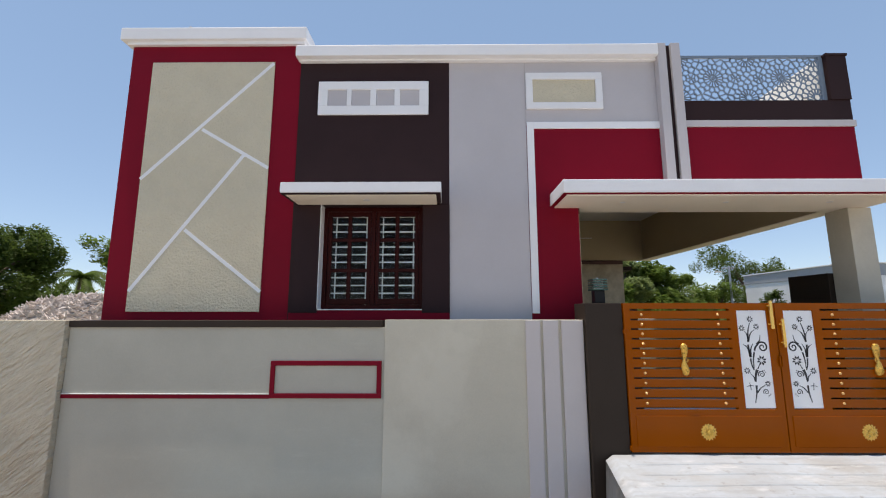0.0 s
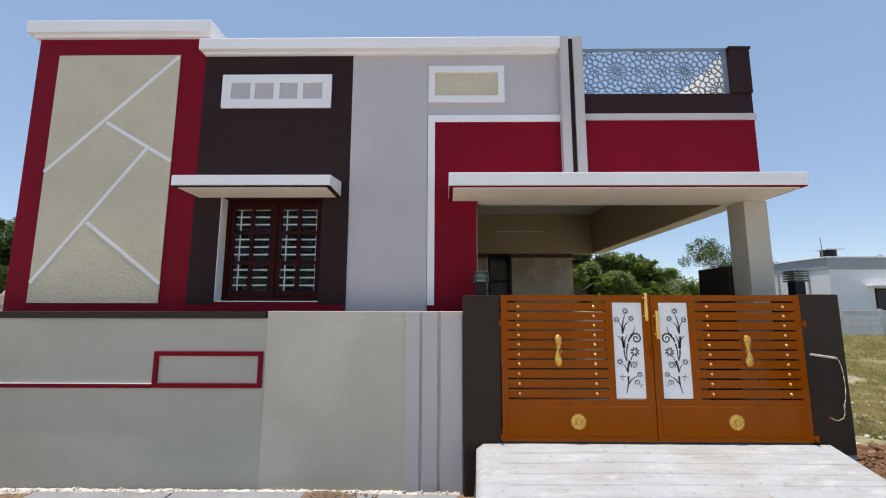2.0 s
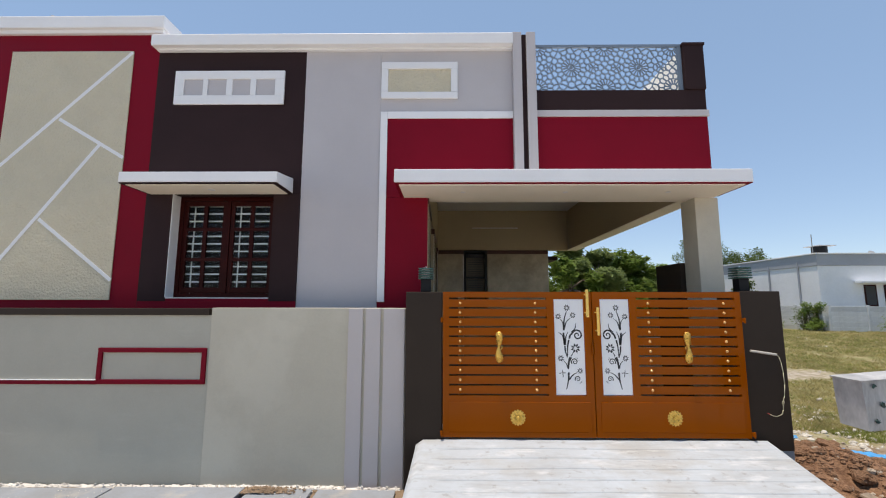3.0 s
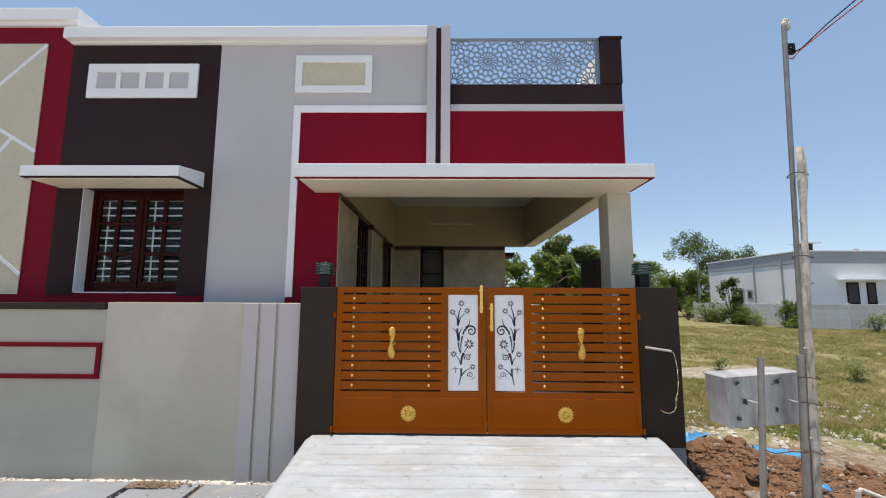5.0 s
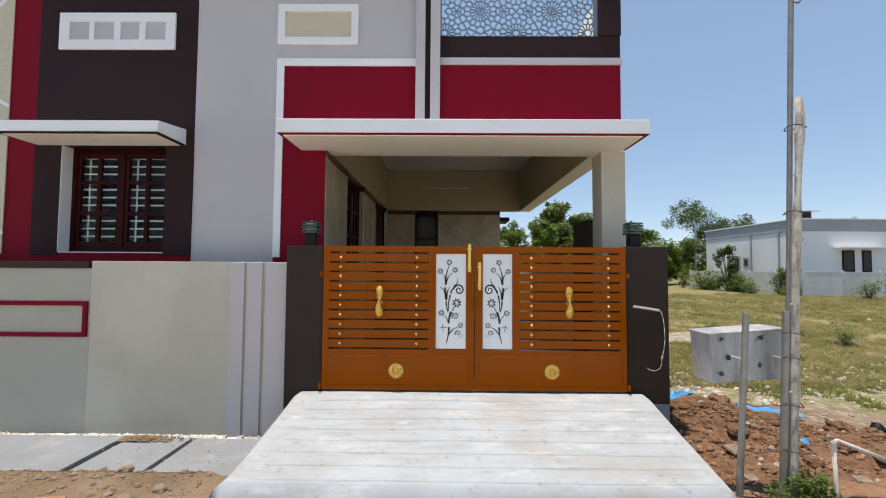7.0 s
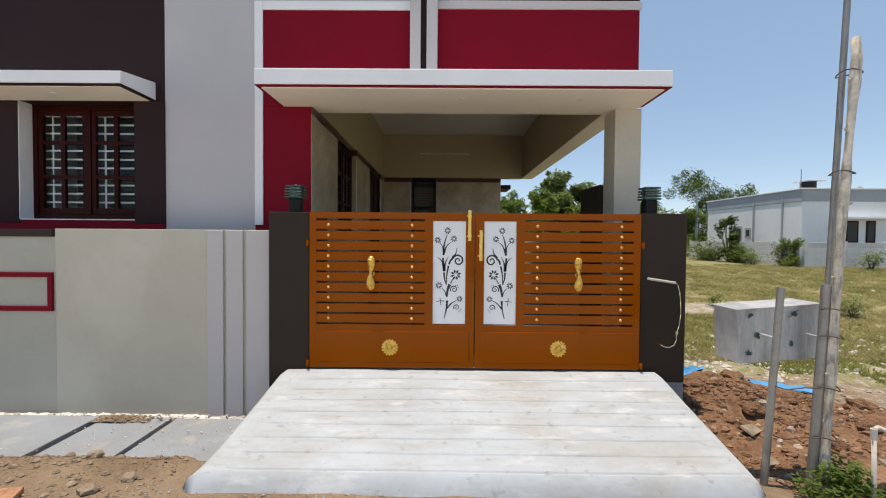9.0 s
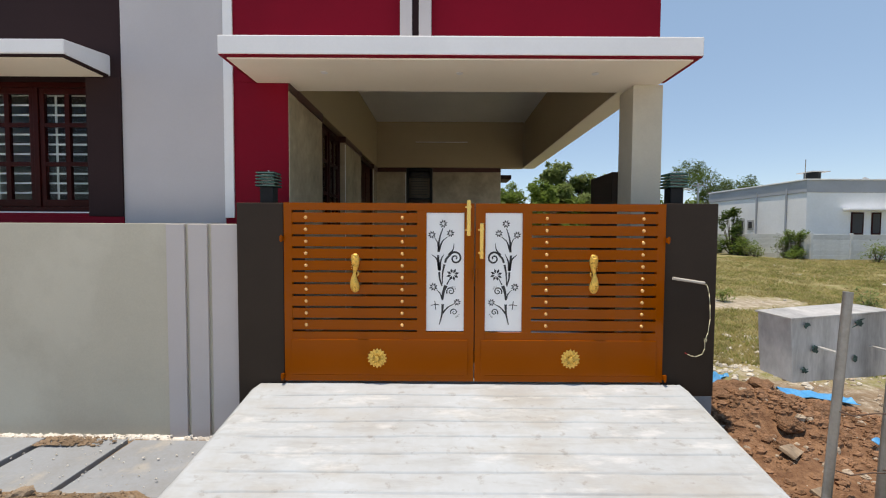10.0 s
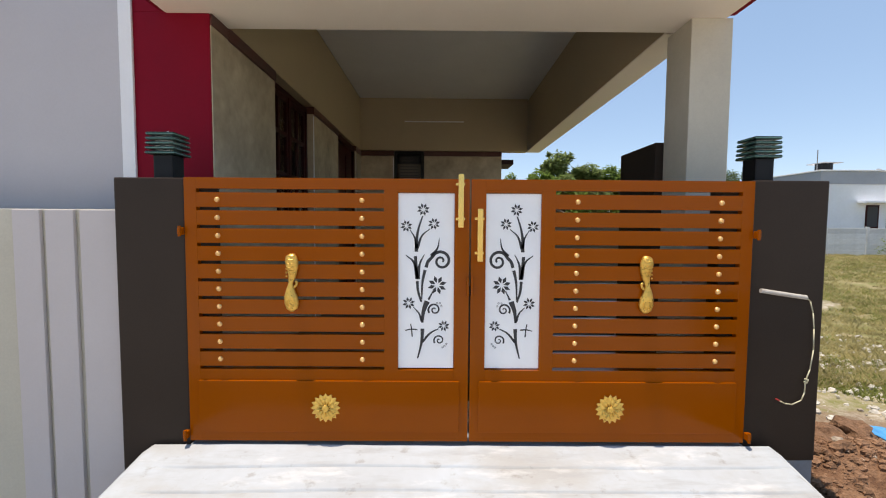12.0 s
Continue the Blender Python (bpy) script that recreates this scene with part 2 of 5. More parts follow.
def box_part(name, parent, material, x0, x1, y0, y1, z0, z1, bevel=0.006, label=""):
    bm = bmesh.new()
    bx(bm, x0, x1, y0, y1, z0, z1, bevel)
    return part(name, bm, material, parent, label)


def prism(bm, pts, axis, a, b):
    """A flat polygon pushed along an axis: pts are the other two coordinates."""
    def co(p, t):
        return {"x": (t, p[0], p[1]), "y": (p[0], t, p[1]), "z": (p[0], p[1], t)}[axis]
    lo = [bm.verts.new(co(p, a)) for p in pts]
    hi = [bm.verts.new(co(p, b)) for p in pts]
    bm.faces.new(lo)
    bm.faces.new(hi[::-1])
    for i in range(len(pts)):
        j = (i + 1) % len(pts)
        bm.faces.new((lo[i], lo[j], hi[j], hi[i]))



def tube(bm, pts, r, seg=8):
    for a, b in zip(pts[:-1], pts[1:]):
        cyl(bm, a, b, r, r, seg)
    for p in pts[1:-1]:
        bmesh.ops.create_icosphere(bm, subdivisions=1, radius=r, matrix=Matrix.Translation(p))


def tube_part(name, parent, material, pts, r, seg=8, label=""):
    bm = bmesh.new()
    tube(bm, pts, r, seg)
    return part(name, bm, material, parent, label, smooth=True)


def rod_part(name, parent, material, p0, p1, r0, r1=None, seg=16, label=""):
    bm = bmesh.new()
    cyl(bm, p0, p1, r0, r1, seg)
    return part(name, bm, material, parent, label)


def raw_part(name, verts, faces, material, parent=None, label="", smooth=False):
    me = bpy.data.meshes.new(name)
    me.from_pydata(verts, [], faces)
    me.materials.append(material)
    if smooth:
        me.polygons.foreach_set("use_smooth", [True] * len(me.polygons))
    ob = new(name, me)
    if parent:
        ob.parent = parent
        if parent.type == "EMPTY":
            ob.matrix_parent_inverse = Matrix.Translation(-parent.location)
    if label:
        ob["label"] = label
    return ob


def piece(name, me, parent, loc, rot=(0, 0, 0), scl=(1, 1, 1)):
    """A small repeated piece on shared mesh data."""
    ob = new(name, me)
    ob.parent = parent
    ob.location, ob.scale = loc, scl
    ob.rotation_euler = [radians(a) for a in rot]
    if parent.type == "EMPTY":
        ob.matrix_parent_inverse = Matrix.Translation(-parent.location)
    return ob


# ---------- ground ----------
RX0, RX1 = 1.36, 5.16      # ramp sides at its foot


def smooth01(a, b, v):
    t = max(0.0, min(1.0, (v - a) / (b - a)))
    return t * t * (3 - 2 * t)


def ground_z(x, y):
    s = 0.26 * (1 - smooth01(1.0, 1.4, x))
    z = 0.03 + 0.10 * (1 - smooth01(3.15 + s, 3.62 + 0.3 * s, y))
    near = 1 - smooth01(25, 45, math.hypot(x - 3, y - 4))
    z += near * (0.02 * noise.noise((x * 0.7, y * 0.7, 0)) + 0.018 * noise.noise((x * 3, y * 3, 4)))
    r = smooth01(5.15, 5.7, x) * near
    if r > 0:
        z -= 0.05 * r * smooth01(2.6, 3.2, y)
        heap = math.exp(-((x - 5.95) / 0.7) ** 2 - ((y - 4.85) / 0.55) ** 2) * 0.34
        heap += math.exp(-((x - 7.3) / 0.8) ** 2 - ((y - 4.3) / 0.5) ** 2) * 0.16
        z += r * (heap * (1 + 0.8 * noise.noise((x * 2.3, y * 2.3, 9))) + 0.05 * noise.noise((x * 1.6, y * 1.6, 7)) + 0.03 * noise.noise((x * 5, y * 5, 2)) + 0.018 * noise.noise((x * 11, y * 11, 2)))
        z -= r * 0.13 * (1 - smooth01(3.46, 3.60, y + 0.06 * noise.noise((x * 3, 0, 1)))) * smooth01(5.75, 6.05, x)
        z -= r * 0.04 * math.exp(-((x - 7.0) / 1.0) ** 2 - ((y - 3.45) / 0.22) ** 2)
    return z + 0.45 * smooth01(9, 22, y) * (1 - smooth01(60, 200, abs(x)))


def ground_material():
    m = mat("ground_soil", (0.29, 0.215, 0.15), 0.95, 0.4, 2.2, 45, 1.0, col2=(0.17, 0.12, 0.078), dist=0.06, spec=0.1)
    nt = m.node_tree
    n, l = nt.nodes, nt.links
    base = n["Principled BSDF"].inputs["Base Color"].links[0].from_socket
    tc = n.new("ShaderNodeTexCoord")

    def tint(scale, c1, c2, lo, hi):
        t = n.new("ShaderNodeTexNoise")
        t.inputs["Scale"].default_value, t.inputs["Detail"].default_value, t.inputs["Roughness"].default_value = scale, 8, 0.7
        l.new(tc.outputs["Object"], t.inputs["Vector"])
        r = n.new("ShaderNodeValToRGB")
        r.color_ramp.elements[0].position, r.color_ramp.elements[0].color = lo, (*c1, 1)
        r.color_ramp.elements[1].position, r.color_ramp.elements[1].color = hi, (*c2, 1)
        l.new(t.outputs["Fac"], r.inputs[0])
        return r.outputs[0], t.outputs["Fac"]

    def mix(a, b, attr, wob):
        at = n.new("ShaderNodeAttribute")
        at.attribute_name = attr
        ad = n.new("ShaderNodeMath")
        ad.operation = "MULTIPLY_ADD"
        l.new(wob, ad.inputs[0])
        ad.inputs[1].default_value = 1.2
        l.new(at.outputs["Fac"], ad.inputs[2])
        mr = n.new("ShaderNodeMapRange")
        mr.inputs["From Min"].default_value, mr.inputs["From Max"].default_value = 0.95, 1.25
        l.new(ad.outputs[0], mr.inputs["Value"])
        x = n.new("ShaderNodeMix")
        x.data_type = "RGBA"
        l.new(mr.outputs[0], x.inputs["Factor"])
        l.new(a, x.inputs["A"])
        l.new(b, x.inputs["B"])
        return x.outputs["Result"]

    red, wr = tint(9, (0.12, 0.062, 0.038), (0.30, 0.175, 0.105), 0.36, 0.68)
    sand, ws = tint(6, (0.25, 0.21, 0.155), (0.47, 0.42, 0.35), 0.38, 0.66)
    grass, wg = tint(2.2, (0.335, 0.28, 0.165), (0.19, 0.19, 0.075), 0.36, 0.60)
    c = mix(base, red, "red_soil", wr)
    c = mix(c, grass, "grassy", wg)
    c = mix(c, sand, "sandy", ws)
    # Pale tint for unseen ground, added to bounce light onto the house front.
    road, wd = tint(3, (0.50, 0.475, 0.44), (0.68, 0.65, 0.60), 0.36, 0.66)
    c = mix(c, road, "road", wd)
    l.new(c, n["Principled BSDF"].inputs["Base Color"])
    return m


def build_ground():
    xs = [-3000, -600, -150, -60, -40, -28, -20, -16, -13] + [-10 + i * 0.4 for i in range(24)] + [-0.4 + i * 0.13 for i in range(80)] + [10 + i * 0.35 for i in range(24)] + [18.6, 20, 22, 24, 27, 31, 38, 48, 65, 100, 200, 600, 3000]
    ys = [-3000, -600, -120, -30, -10, -6, -4, -3, -2, -1, 0, 0.5, 1, 1.5] + [2 + i * 0.12 for i in range(60)] + [9.2 + i * 0.35 for i in range(26)] + [18.6, 20, 22, 24, 26, 30, 36, 45, 60, 90, 150, 300, 800, 3000]
    nx = len(xs)
    verts = [(x, y, ground_z(x, y)) for y in ys for x in xs]
    faces = [(j * nx + i, j * nx + i + 1, (j + 1) * nx + i + 1, (j + 1) * nx + i) for j in range(len(ys) - 1) for i in range(nx - 1)]
    g = raw_part("ground", verts, faces, ground_material(), smooth=True)
    w = {"red_soil": [], "grassy": [], "sandy": [], "road": []}
    for x, y, z in verts:
        red = smooth01(5.1, 5.4, x) * smooth01(2.9, 3.3, y) * (1 - smooth01(5.3, 5.9, y + 0.6 * max(0.0, x - 6))) * (1 - smooth01(9, 11, x))
        strip = smooth01(5.2, 5.9, y + 0.6 * max(0.0, x - 6)) * (1 - smooth01(7.0, 8.2, y - 0.12 * (x - 7)))
        track = math.exp(-((y - 0.15 * (x - 8) - 11.0) / 0.9) ** 2) * (1 - smooth01(11, 14, x)) * smooth01(5, 7, x)
        gr = smooth01(5.5, 6.9, y + 0.3 * max(0.0, x - 6)) if x > 3 else smooth01(7, 8, y)
        w["red_soil"].append(red * 0.8)
        w["grassy"].append(max(gr * 0.8, smooth01(11, 14, abs(x - 1)) * 0.6))
        w["sandy"].append(max((1.0 - smooth01(2.0, 2.7, y)) * 0.9, strip * 0.42 * smooth01(5, 6, x), track * 0.75, 0.18 * gr))
        # Bounce area: ground out of view near the camera, made pale.
        w["road"].append(smooth01(-8, -6, y) * (1.0 - smooth01(1.6, 2.1, y)))
    for k, v in w.items():
        a = g.data.attributes.new(k, "FLOAT", "POINT")
        a.data.foreach_set("value", v)
    tagged(g, "dry dirt roadside with red soil and patchy grass field", "ground", kind="structure")


build_ground()

# ---------- house ----------
HY = 4.95
house = thing("house", "single-storey house with maroon, dark brown, grey and beige painted front", "house", at=(0.5, 8, 0))
WX0, WX1, WZ0, WZ1 = -1.525, -0.29, 1.93, 3.19       # front window opening
PARTS = [
    ("tower_wall", M_RED, -4.09, -1.875, HY + 0.018, HY + 0.23, 0.0, 5.33, "maroon painted tower wall"),
    ("front_wall", M_BROWN, -1.875, 0.035, HY, HY + 0.23, WZ1, 5.09, "dark brown painted wall"),
    ("front_wall", M_BROWN, -1.875, WX0, HY, HY + 0.23, 0.0, WZ1, "dark brown painted wall"),
    ("front_wall", M_BROWN, WX1, 0.035, HY, HY + 0.23, 0.0, WZ1, "dark brown painted wall"),
    ("front_wall", M_BROWN, WX0, WX1, HY, HY + 0.23, 0.0, WZ0 - 0.02, "dark brown painted wall"),
    ("window_jamb", M_BROWN, -1.83, WX0 - 0.004, HY - 0.02, HY - 0.001, 1.888, 3.185, ""),
    ("window_jamb", M_BROWN, WX1 + 0.003, 0.037, HY - 0.02, HY - 0.001, 1.888, 3.185, ""),
    ("window_reveal", M_WHITE, WX0 - 0.003, WX0 + 0.004, HY - 0.022, HY + 0.13, WZ0, WZ1, "white painted reveal"),
    ("sill_band", M_RED, -1.86, 0.037, HY - 0.014, HY - 0.001, 1.2, 1.886, "maroon band under window"),
    ("window_ledge", M_RED, WX0, WX1, HY - 0.012, HY + 0.13, WZ0 - 0.045, WZ0 - 0.012, ""),
    ("window_ledge", M_WHITE, WX0, WX1, HY - 0.016, HY + 0.13, WZ0 - 0.012, WZ0, "white sill edge"),
    ("front_wall", M_GREY, 0.035, 1.0, HY, HY + 0.23, 0.0, 5.09, "lavender-grey painted wall"),
    ("front_wall", M_GREY, 1.0, 2.66, HY, HY + 0.23, 4.25, 5.09, "lavender-grey painted wall"),
    ("front_wall", M_RED, 1.0, 2.66, HY, HY + 0.23, 3.15, 4.25, "maroon painted wall"),
    ("front_wall", M_RED, 1.0, 1.60, HY, HY + 0.23, 0.0, 3.15, "maroon painted wall"),
    ("white_band", M_WHITE, 1.003, 1.09, HY - 0.022, HY - 0.001, 1.88, 4.25, ""),
    ("white_band", M_WHITE, 1.09, 2.66, HY - 0.022, HY - 0.001, 4.16, 4.25, ""),
    ("fin", M_GREY, 2.66, 2.77, HY - 0.10, HY + 0.23, 3.315, 5.265, ""),
    ("fin", M_BROWN, 2.77, 2.832, HY - 0.06, HY + 0.23, 3.315, 5.255, "dark brown strip between fins"),
    ("fin", M_GREY, 2.832, 2.945, HY - 0.10, HY + 0.23, 3.315, 5.265, ""),
    ("parapet", M_RED, 2.945, 5.08, HY, HY + 0.23, 3.167, 4.18, "maroon parapet face"),
    ("parapet_line", M_GREY, 2.945, 5.095, HY - 0.022, HY + 0.23, 4.18, 4.262, "grey moulding line"),
    ("parapet_upper", M_BROWN, 2.945, 5.08, HY, HY + 0.23, 4.262, 4.535, "dark brown parapet band"),
    ("parapet_post", M_BROWN, 4.83, 5.085, HY - 0.02, HY + 0.085, 4.535, 5.125, "dark brown parapet post"),
    ("parapet_post_cap", M_BROWN, 4.82, 5.10, HY - 0.03, HY + 0.095, 5.125, 5.16, ""),
    ("canopy_border", M_RED, 1.265, 5.125, HY - 0.594, HY - 0.003, 3.158, 3.166, "maroon drip edge under canopy"),
    ("canopy_soffit", M_CREAM, 1.31, 5.075, HY - 0.55, HY + 0.225, 3.145, 3.158, "cream soffit"),
    ("front_beam", M_CREAM, 1.60, 5.08, HY + 0.002, HY + 0.228, 3.159, 3.1605, ""),
    ("column", M_BEIGE, 4.84, 5.12, HY, HY + 0.31, 0.0, 3.145, "beige square column"),
    ("dwarf_wall", M_PILLAR, 4.79, 5.08, HY + 0.33, HY + 0.95, 0.0, 2.38, "dark brown side wall"),
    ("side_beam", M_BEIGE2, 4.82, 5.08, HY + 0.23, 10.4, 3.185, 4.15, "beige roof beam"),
    ("beam_soffit", M_CREAM, 4.82, 5.08, HY + 0.31, 10.4, 3.175, 3.185, ""),
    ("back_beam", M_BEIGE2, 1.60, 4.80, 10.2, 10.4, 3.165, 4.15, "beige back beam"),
    ("portico_ceiling", M_WHITE, 1.60, 5.08, HY + 0.23, 10.4, 4.15, 4.25, "white portico ceiling"),
    ("portico_floor", M_DARKTILE, 1.60, 5.12, HY + 0.23, 10.4, 0.0, 0.55, "dark tiled porch floor"),
    ("portico_back_wall", M_TILE, 1.60, 2.24, 10.25, 10.45, 0.55, 3.07, "beige marble tiled wall"),
    ("portico_back_wall", M_TILE, 2.82, 4.32, 10.25, 10.45, 0.55, 3.07, "beige marble tiled wall"),
    ("portico_back_wall", M_TILE, 2.24, 2.82, 10.25, 10.45, 0.55, 1.75, "beige marble tiled wall"),
    ("tile_trim", M_WOODRED, 1.60, 2.24, 10.235, 10.45, 3.07, 3.16, "dark maroon tile border"),
    ("tile_trim", M_WOODRED, 2.82, 4.32, 10.235, 10.45, 3.07, 3.16, "dark maroon tile border"),
    ("portico_side_wall", M_TILE, 1.40, 1.60, HY + 0.23, 6.06, 0.55, 3.07, "beige marble tiled wall"),
    ("portico_side_wall", M_TILE, 1.40, 1.60, 7.22, 8.46, 0.55, 3.07, "beige marble tiled wall"),
    ("portico_side_wall", M_TILE, 1.40, 1.60, 9.74, 10.25, 0.55, 3.07, "beige marble tiled wall"),
    ("portico_side_wall", M_TILE, 1.40, 1.60, 6.06, 7.22, 0.55, 1.75, "beige marble tiled wall"),
    ("tile_trim", M_WOODRED, 1.40, 1.615, HY + 0.23, 6.06, 3.07, 3.16, "dark maroon tile border"),
    ("tile_trim", M_WOODRED, 1.40, 1.615, 7.22, 8.46, 3.07, 3.16, "dark maroon tile border"),
    ("tile_trim", M_WOODRED, 1.40, 1.615, 9.74, 10.235, 3.07, 3.16, "dark maroon tile border"),
    ("portico_side_wall", M_TILE, 1.601, 1.608, HY + 0.004, HY + 0.23, 0.55, 3.07, "beige marble tiled wall"),
    ("tile_trim", M_WOODRED, 1.601, 1.615, HY + 0.004, HY + 0.23, 3.07, 3.16, "dark maroon tile border"),
    ("tile_edge", M_WHITE, 1.60, 1.607, 7.222, 7.24, 0.55, 3.04, ""),
    ("tile_edge", M_WHITE, 1.60, 1.607, 9.742, 9.76, 0.55, 3.04, ""),
    ("tile_edge", M_WHITE, 2.22, 2.238, 10.243, 10.25, 0.55, 3.04, ""),
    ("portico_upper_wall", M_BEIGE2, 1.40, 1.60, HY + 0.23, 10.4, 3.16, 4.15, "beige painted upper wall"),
    ("conduit", M_WHITE, 2.45, 3.58, 10.185, 10.2, 3.70, 3.72, "thin white conduit"),
    ("back_shade", M_BROWN, 4.32, 4.56, 10.3, 11.0, 2.93, 3.02, "dark side sunshade edge"),
    # Unseen shell added behind the small porch window to keep daylight out.
    ("rear_room_wall", M_BEIGE, 4.17, 4.32, 10.45, 11.8, 0.0, 3.14, ""),
    ("rear_room_wall", M_BEIGE, 1.6, 4.32, 11.8, 12.0, 0.0, 3.14, ""),
    ("rear_room_roof", M_SLAB, 1.6, 4.32, 10.45, 12.0, 3.14, 3.25, ""),
    ("side_wall", M_BEIGE, -4.07, -3.87, HY + 0.23, 12.0, 0.0, 4.25, ""),
    ("back_wall", M_BEIGE, -3.87, 1.6, 11.8, 12.0, 0.0, 4.25, ""),
    ("roof", M_SLAB, -3.87, 1.6, HY + 0.23, 11.8, 4.15, 4.25, "flat cement roof"),
    ("room_floor", M_DARKIN, -3.87, 1.4, HY + 0.23, 11.8, 0.9, 1.0, ""),
    ("room_partition", M_DARKIN, -3.87, 1.4, 8.3, 8.4, 1.0, 4.15, ""),
    ("vent_surround", M_WHITE, -1.623, -0.226, HY - 0.03, HY - 0.001, 4.69, 4.80, "white ventilator surround"),
    ("vent_surround", M_WHITE, -1.623, -0.226, HY - 0.03, HY - 0.001, 4.352, 4.472, "white ventilator surround"),
    ("niche_fill", M_TEXT, 1.091, 1.883, HY - 0.012, HY - 0.001, 4.505, 4.815, "beige textured panel"),
    ("niche_border", M_WHITE, 1.006, 1.968, HY - 0.035, HY - 0.001, 4.815, 4.906, ""),
    ("niche_border", M_WHITE, 1.006, 1.968, HY - 0.035, HY - 0.001, 4.418, 4.505, ""),
    ("niche_border", M_WHITE, 1.006, 1.091, HY - 0.035, HY - 0.001, 4.505, 4.815, ""),
    ("niche_border", M_WHITE, 1.883, 1.968, HY - 0.035, HY - 0.001, 4.505, 4.815, ""),
]
for nm, mt, x0, x1, y0, y1, z0, z1, lb in PARTS:
    box_part(nm, house, mt, x0, x1, y0, y1, z0, z1, min(0.006, (y1 - y0) * 0.25, (z1 - z0) * 0.25, (x1 - x0) * 0.25), lb)

# ventilator bars and panes
edges = [-1.623, -1.505, -1.26, -1.203, -0.963, -0.886, -0.657, -0.585, -0.342, -0.226]
for i in range(0, 10, 2):
    box_part("vent_bar", house, M_WHITE, edges[i], edges[i + 1], HY - 0.03, HY - 0.001, 4.472, 4.69, 0.004)
for i in range(1, 9, 2):
    box_part("vent_pane", house, M_GREY, edges[i], edges[i + 1], HY - 0.012, HY - 0.001, 4.472, 4.69, 0.002)

# roof caps
bm = bmesh.new()
bx(bm, -4.205, -1.80, HY - 0.075, HY + 0.29, 5.372, 5.538, 0.012)
bx(bm, -4.14, -1.83, HY - 0.03, HY + 0.26, 5.325, 5.373, 0.006)
part("tower_cap", bm, M_WHITE, house, "white plaster coping")
bm = bmesh.new()
bx(bm, -1.905, 2.66, HY - 0.13, HY + 0.28, 5.092, 5.240, 0.012)
bx(bm, -1.875, 2.66, HY - 0.05, HY + 0.25, 5.066, 5.093, 0.006)
part("parapet_cap", bm, M_WHITE, house, "white plaster coping")
rod_part("roof_pipe", house, M_PVC, (-3.38, HY + 0.05, 5.5), (-3.38, HY + 0.05, 5.63), 0.018)

# canopy over the car porch
bm = bmesh.new()
bx(bm, 1.26, 5.13, HY - 0.60, HY - 0.001, 3.166, 3.315, 0.010)
part("canopy_slab", bm, M_WHITE, house, "white canopy fascia")
for dx in (2.02, 3.2, 4.38):
    rod_part("downlight", house, M_WHITE, (dx, HY - 0.28, 3.141), (dx, HY - 0.28, 3.136), 0.03)
rod_part("drain_spout", house, M_RED, (3.33, HY - 0.07, 3.31), (3.33, HY - 0.07, 3.44), 0.012)
rod_part("spout_cap", house, M_PVC, (3.33, HY - 0.07, 3.44), (3.33, HY - 0.07, 3.455), 0.014)

# window shade
bm = bmesh.new()
prism(bm, [(HY - 0.001, 3.20), (HY - 0.001, 3.385), (HY - 0.03, 3.385), (HY - 0.49, 3.325), (HY - 0.49, 3.207)], "x", -1.85, -0.06)
bmesh.ops.bevel(bm, geom=bm.edges[:], offset=0.006, segments=2, affect="EDGES")
part("window_shade", bm, M_WHITE, house, "white sloping sunshade")
box_part("shade_border", house, M_BROWN, -1.845, -0.065, HY - 0.483, HY - 0.022, 3.194, 3.206, 0.002, "dark drip edge")
box_part("shade_soffit", house, M_CREAM, -1.80, -0.115, HY - 0.44, HY - 0.022, 3.186, 3.194, 0.002, "cream soffit")
rod_part("downlight", house, M_WHITE, (-0.93, HY - 0.24, 3.187), (-0.93, HY - 0.24, 3.18), 0.04)

# textured tower panel with white grooves
box_part("tower_panel", house, M_TEXT, -3.80, -2.213, HY + 0.003, HY + 0.017, 1.900, 5.095, 0.004, "rough textured beige panel")


def strip(name, a, b, w, y0, y1, material, parent, label=""):
    """A flat bar between two points of the front."""
    d = Vector((b[0] - a[0], b[1] - a[1])).normalized()
    n = Vector((-d.y, d.x)) * w / 2
    bm = bmesh.new()
    prism(bm, [(a[0] + n.x, a[1] + n.y), (b[0] + n.x, b[1] + n.y), (b[0] - n.x, b[1] - n.y), (a[0] - n.x, a[1] - n.y)], "y", y0, y1)
    return part(name, bm, material, parent, label)


for k, (a, b) in enumerate([((-2.225, 5.075), (-3.80, 3.525)), ((-3.08, 4.175), (-2.215, 3.665)), ((-2.53, 3.832), (-3.79, 2.14)), ((-3.185, 2.885), (-2.215, 2.135))]):
    strip("groove_line", a, b, 0.042, HY + 0.0016 - 0.0003 * k, HY + 0.006, M_WHITE, house)

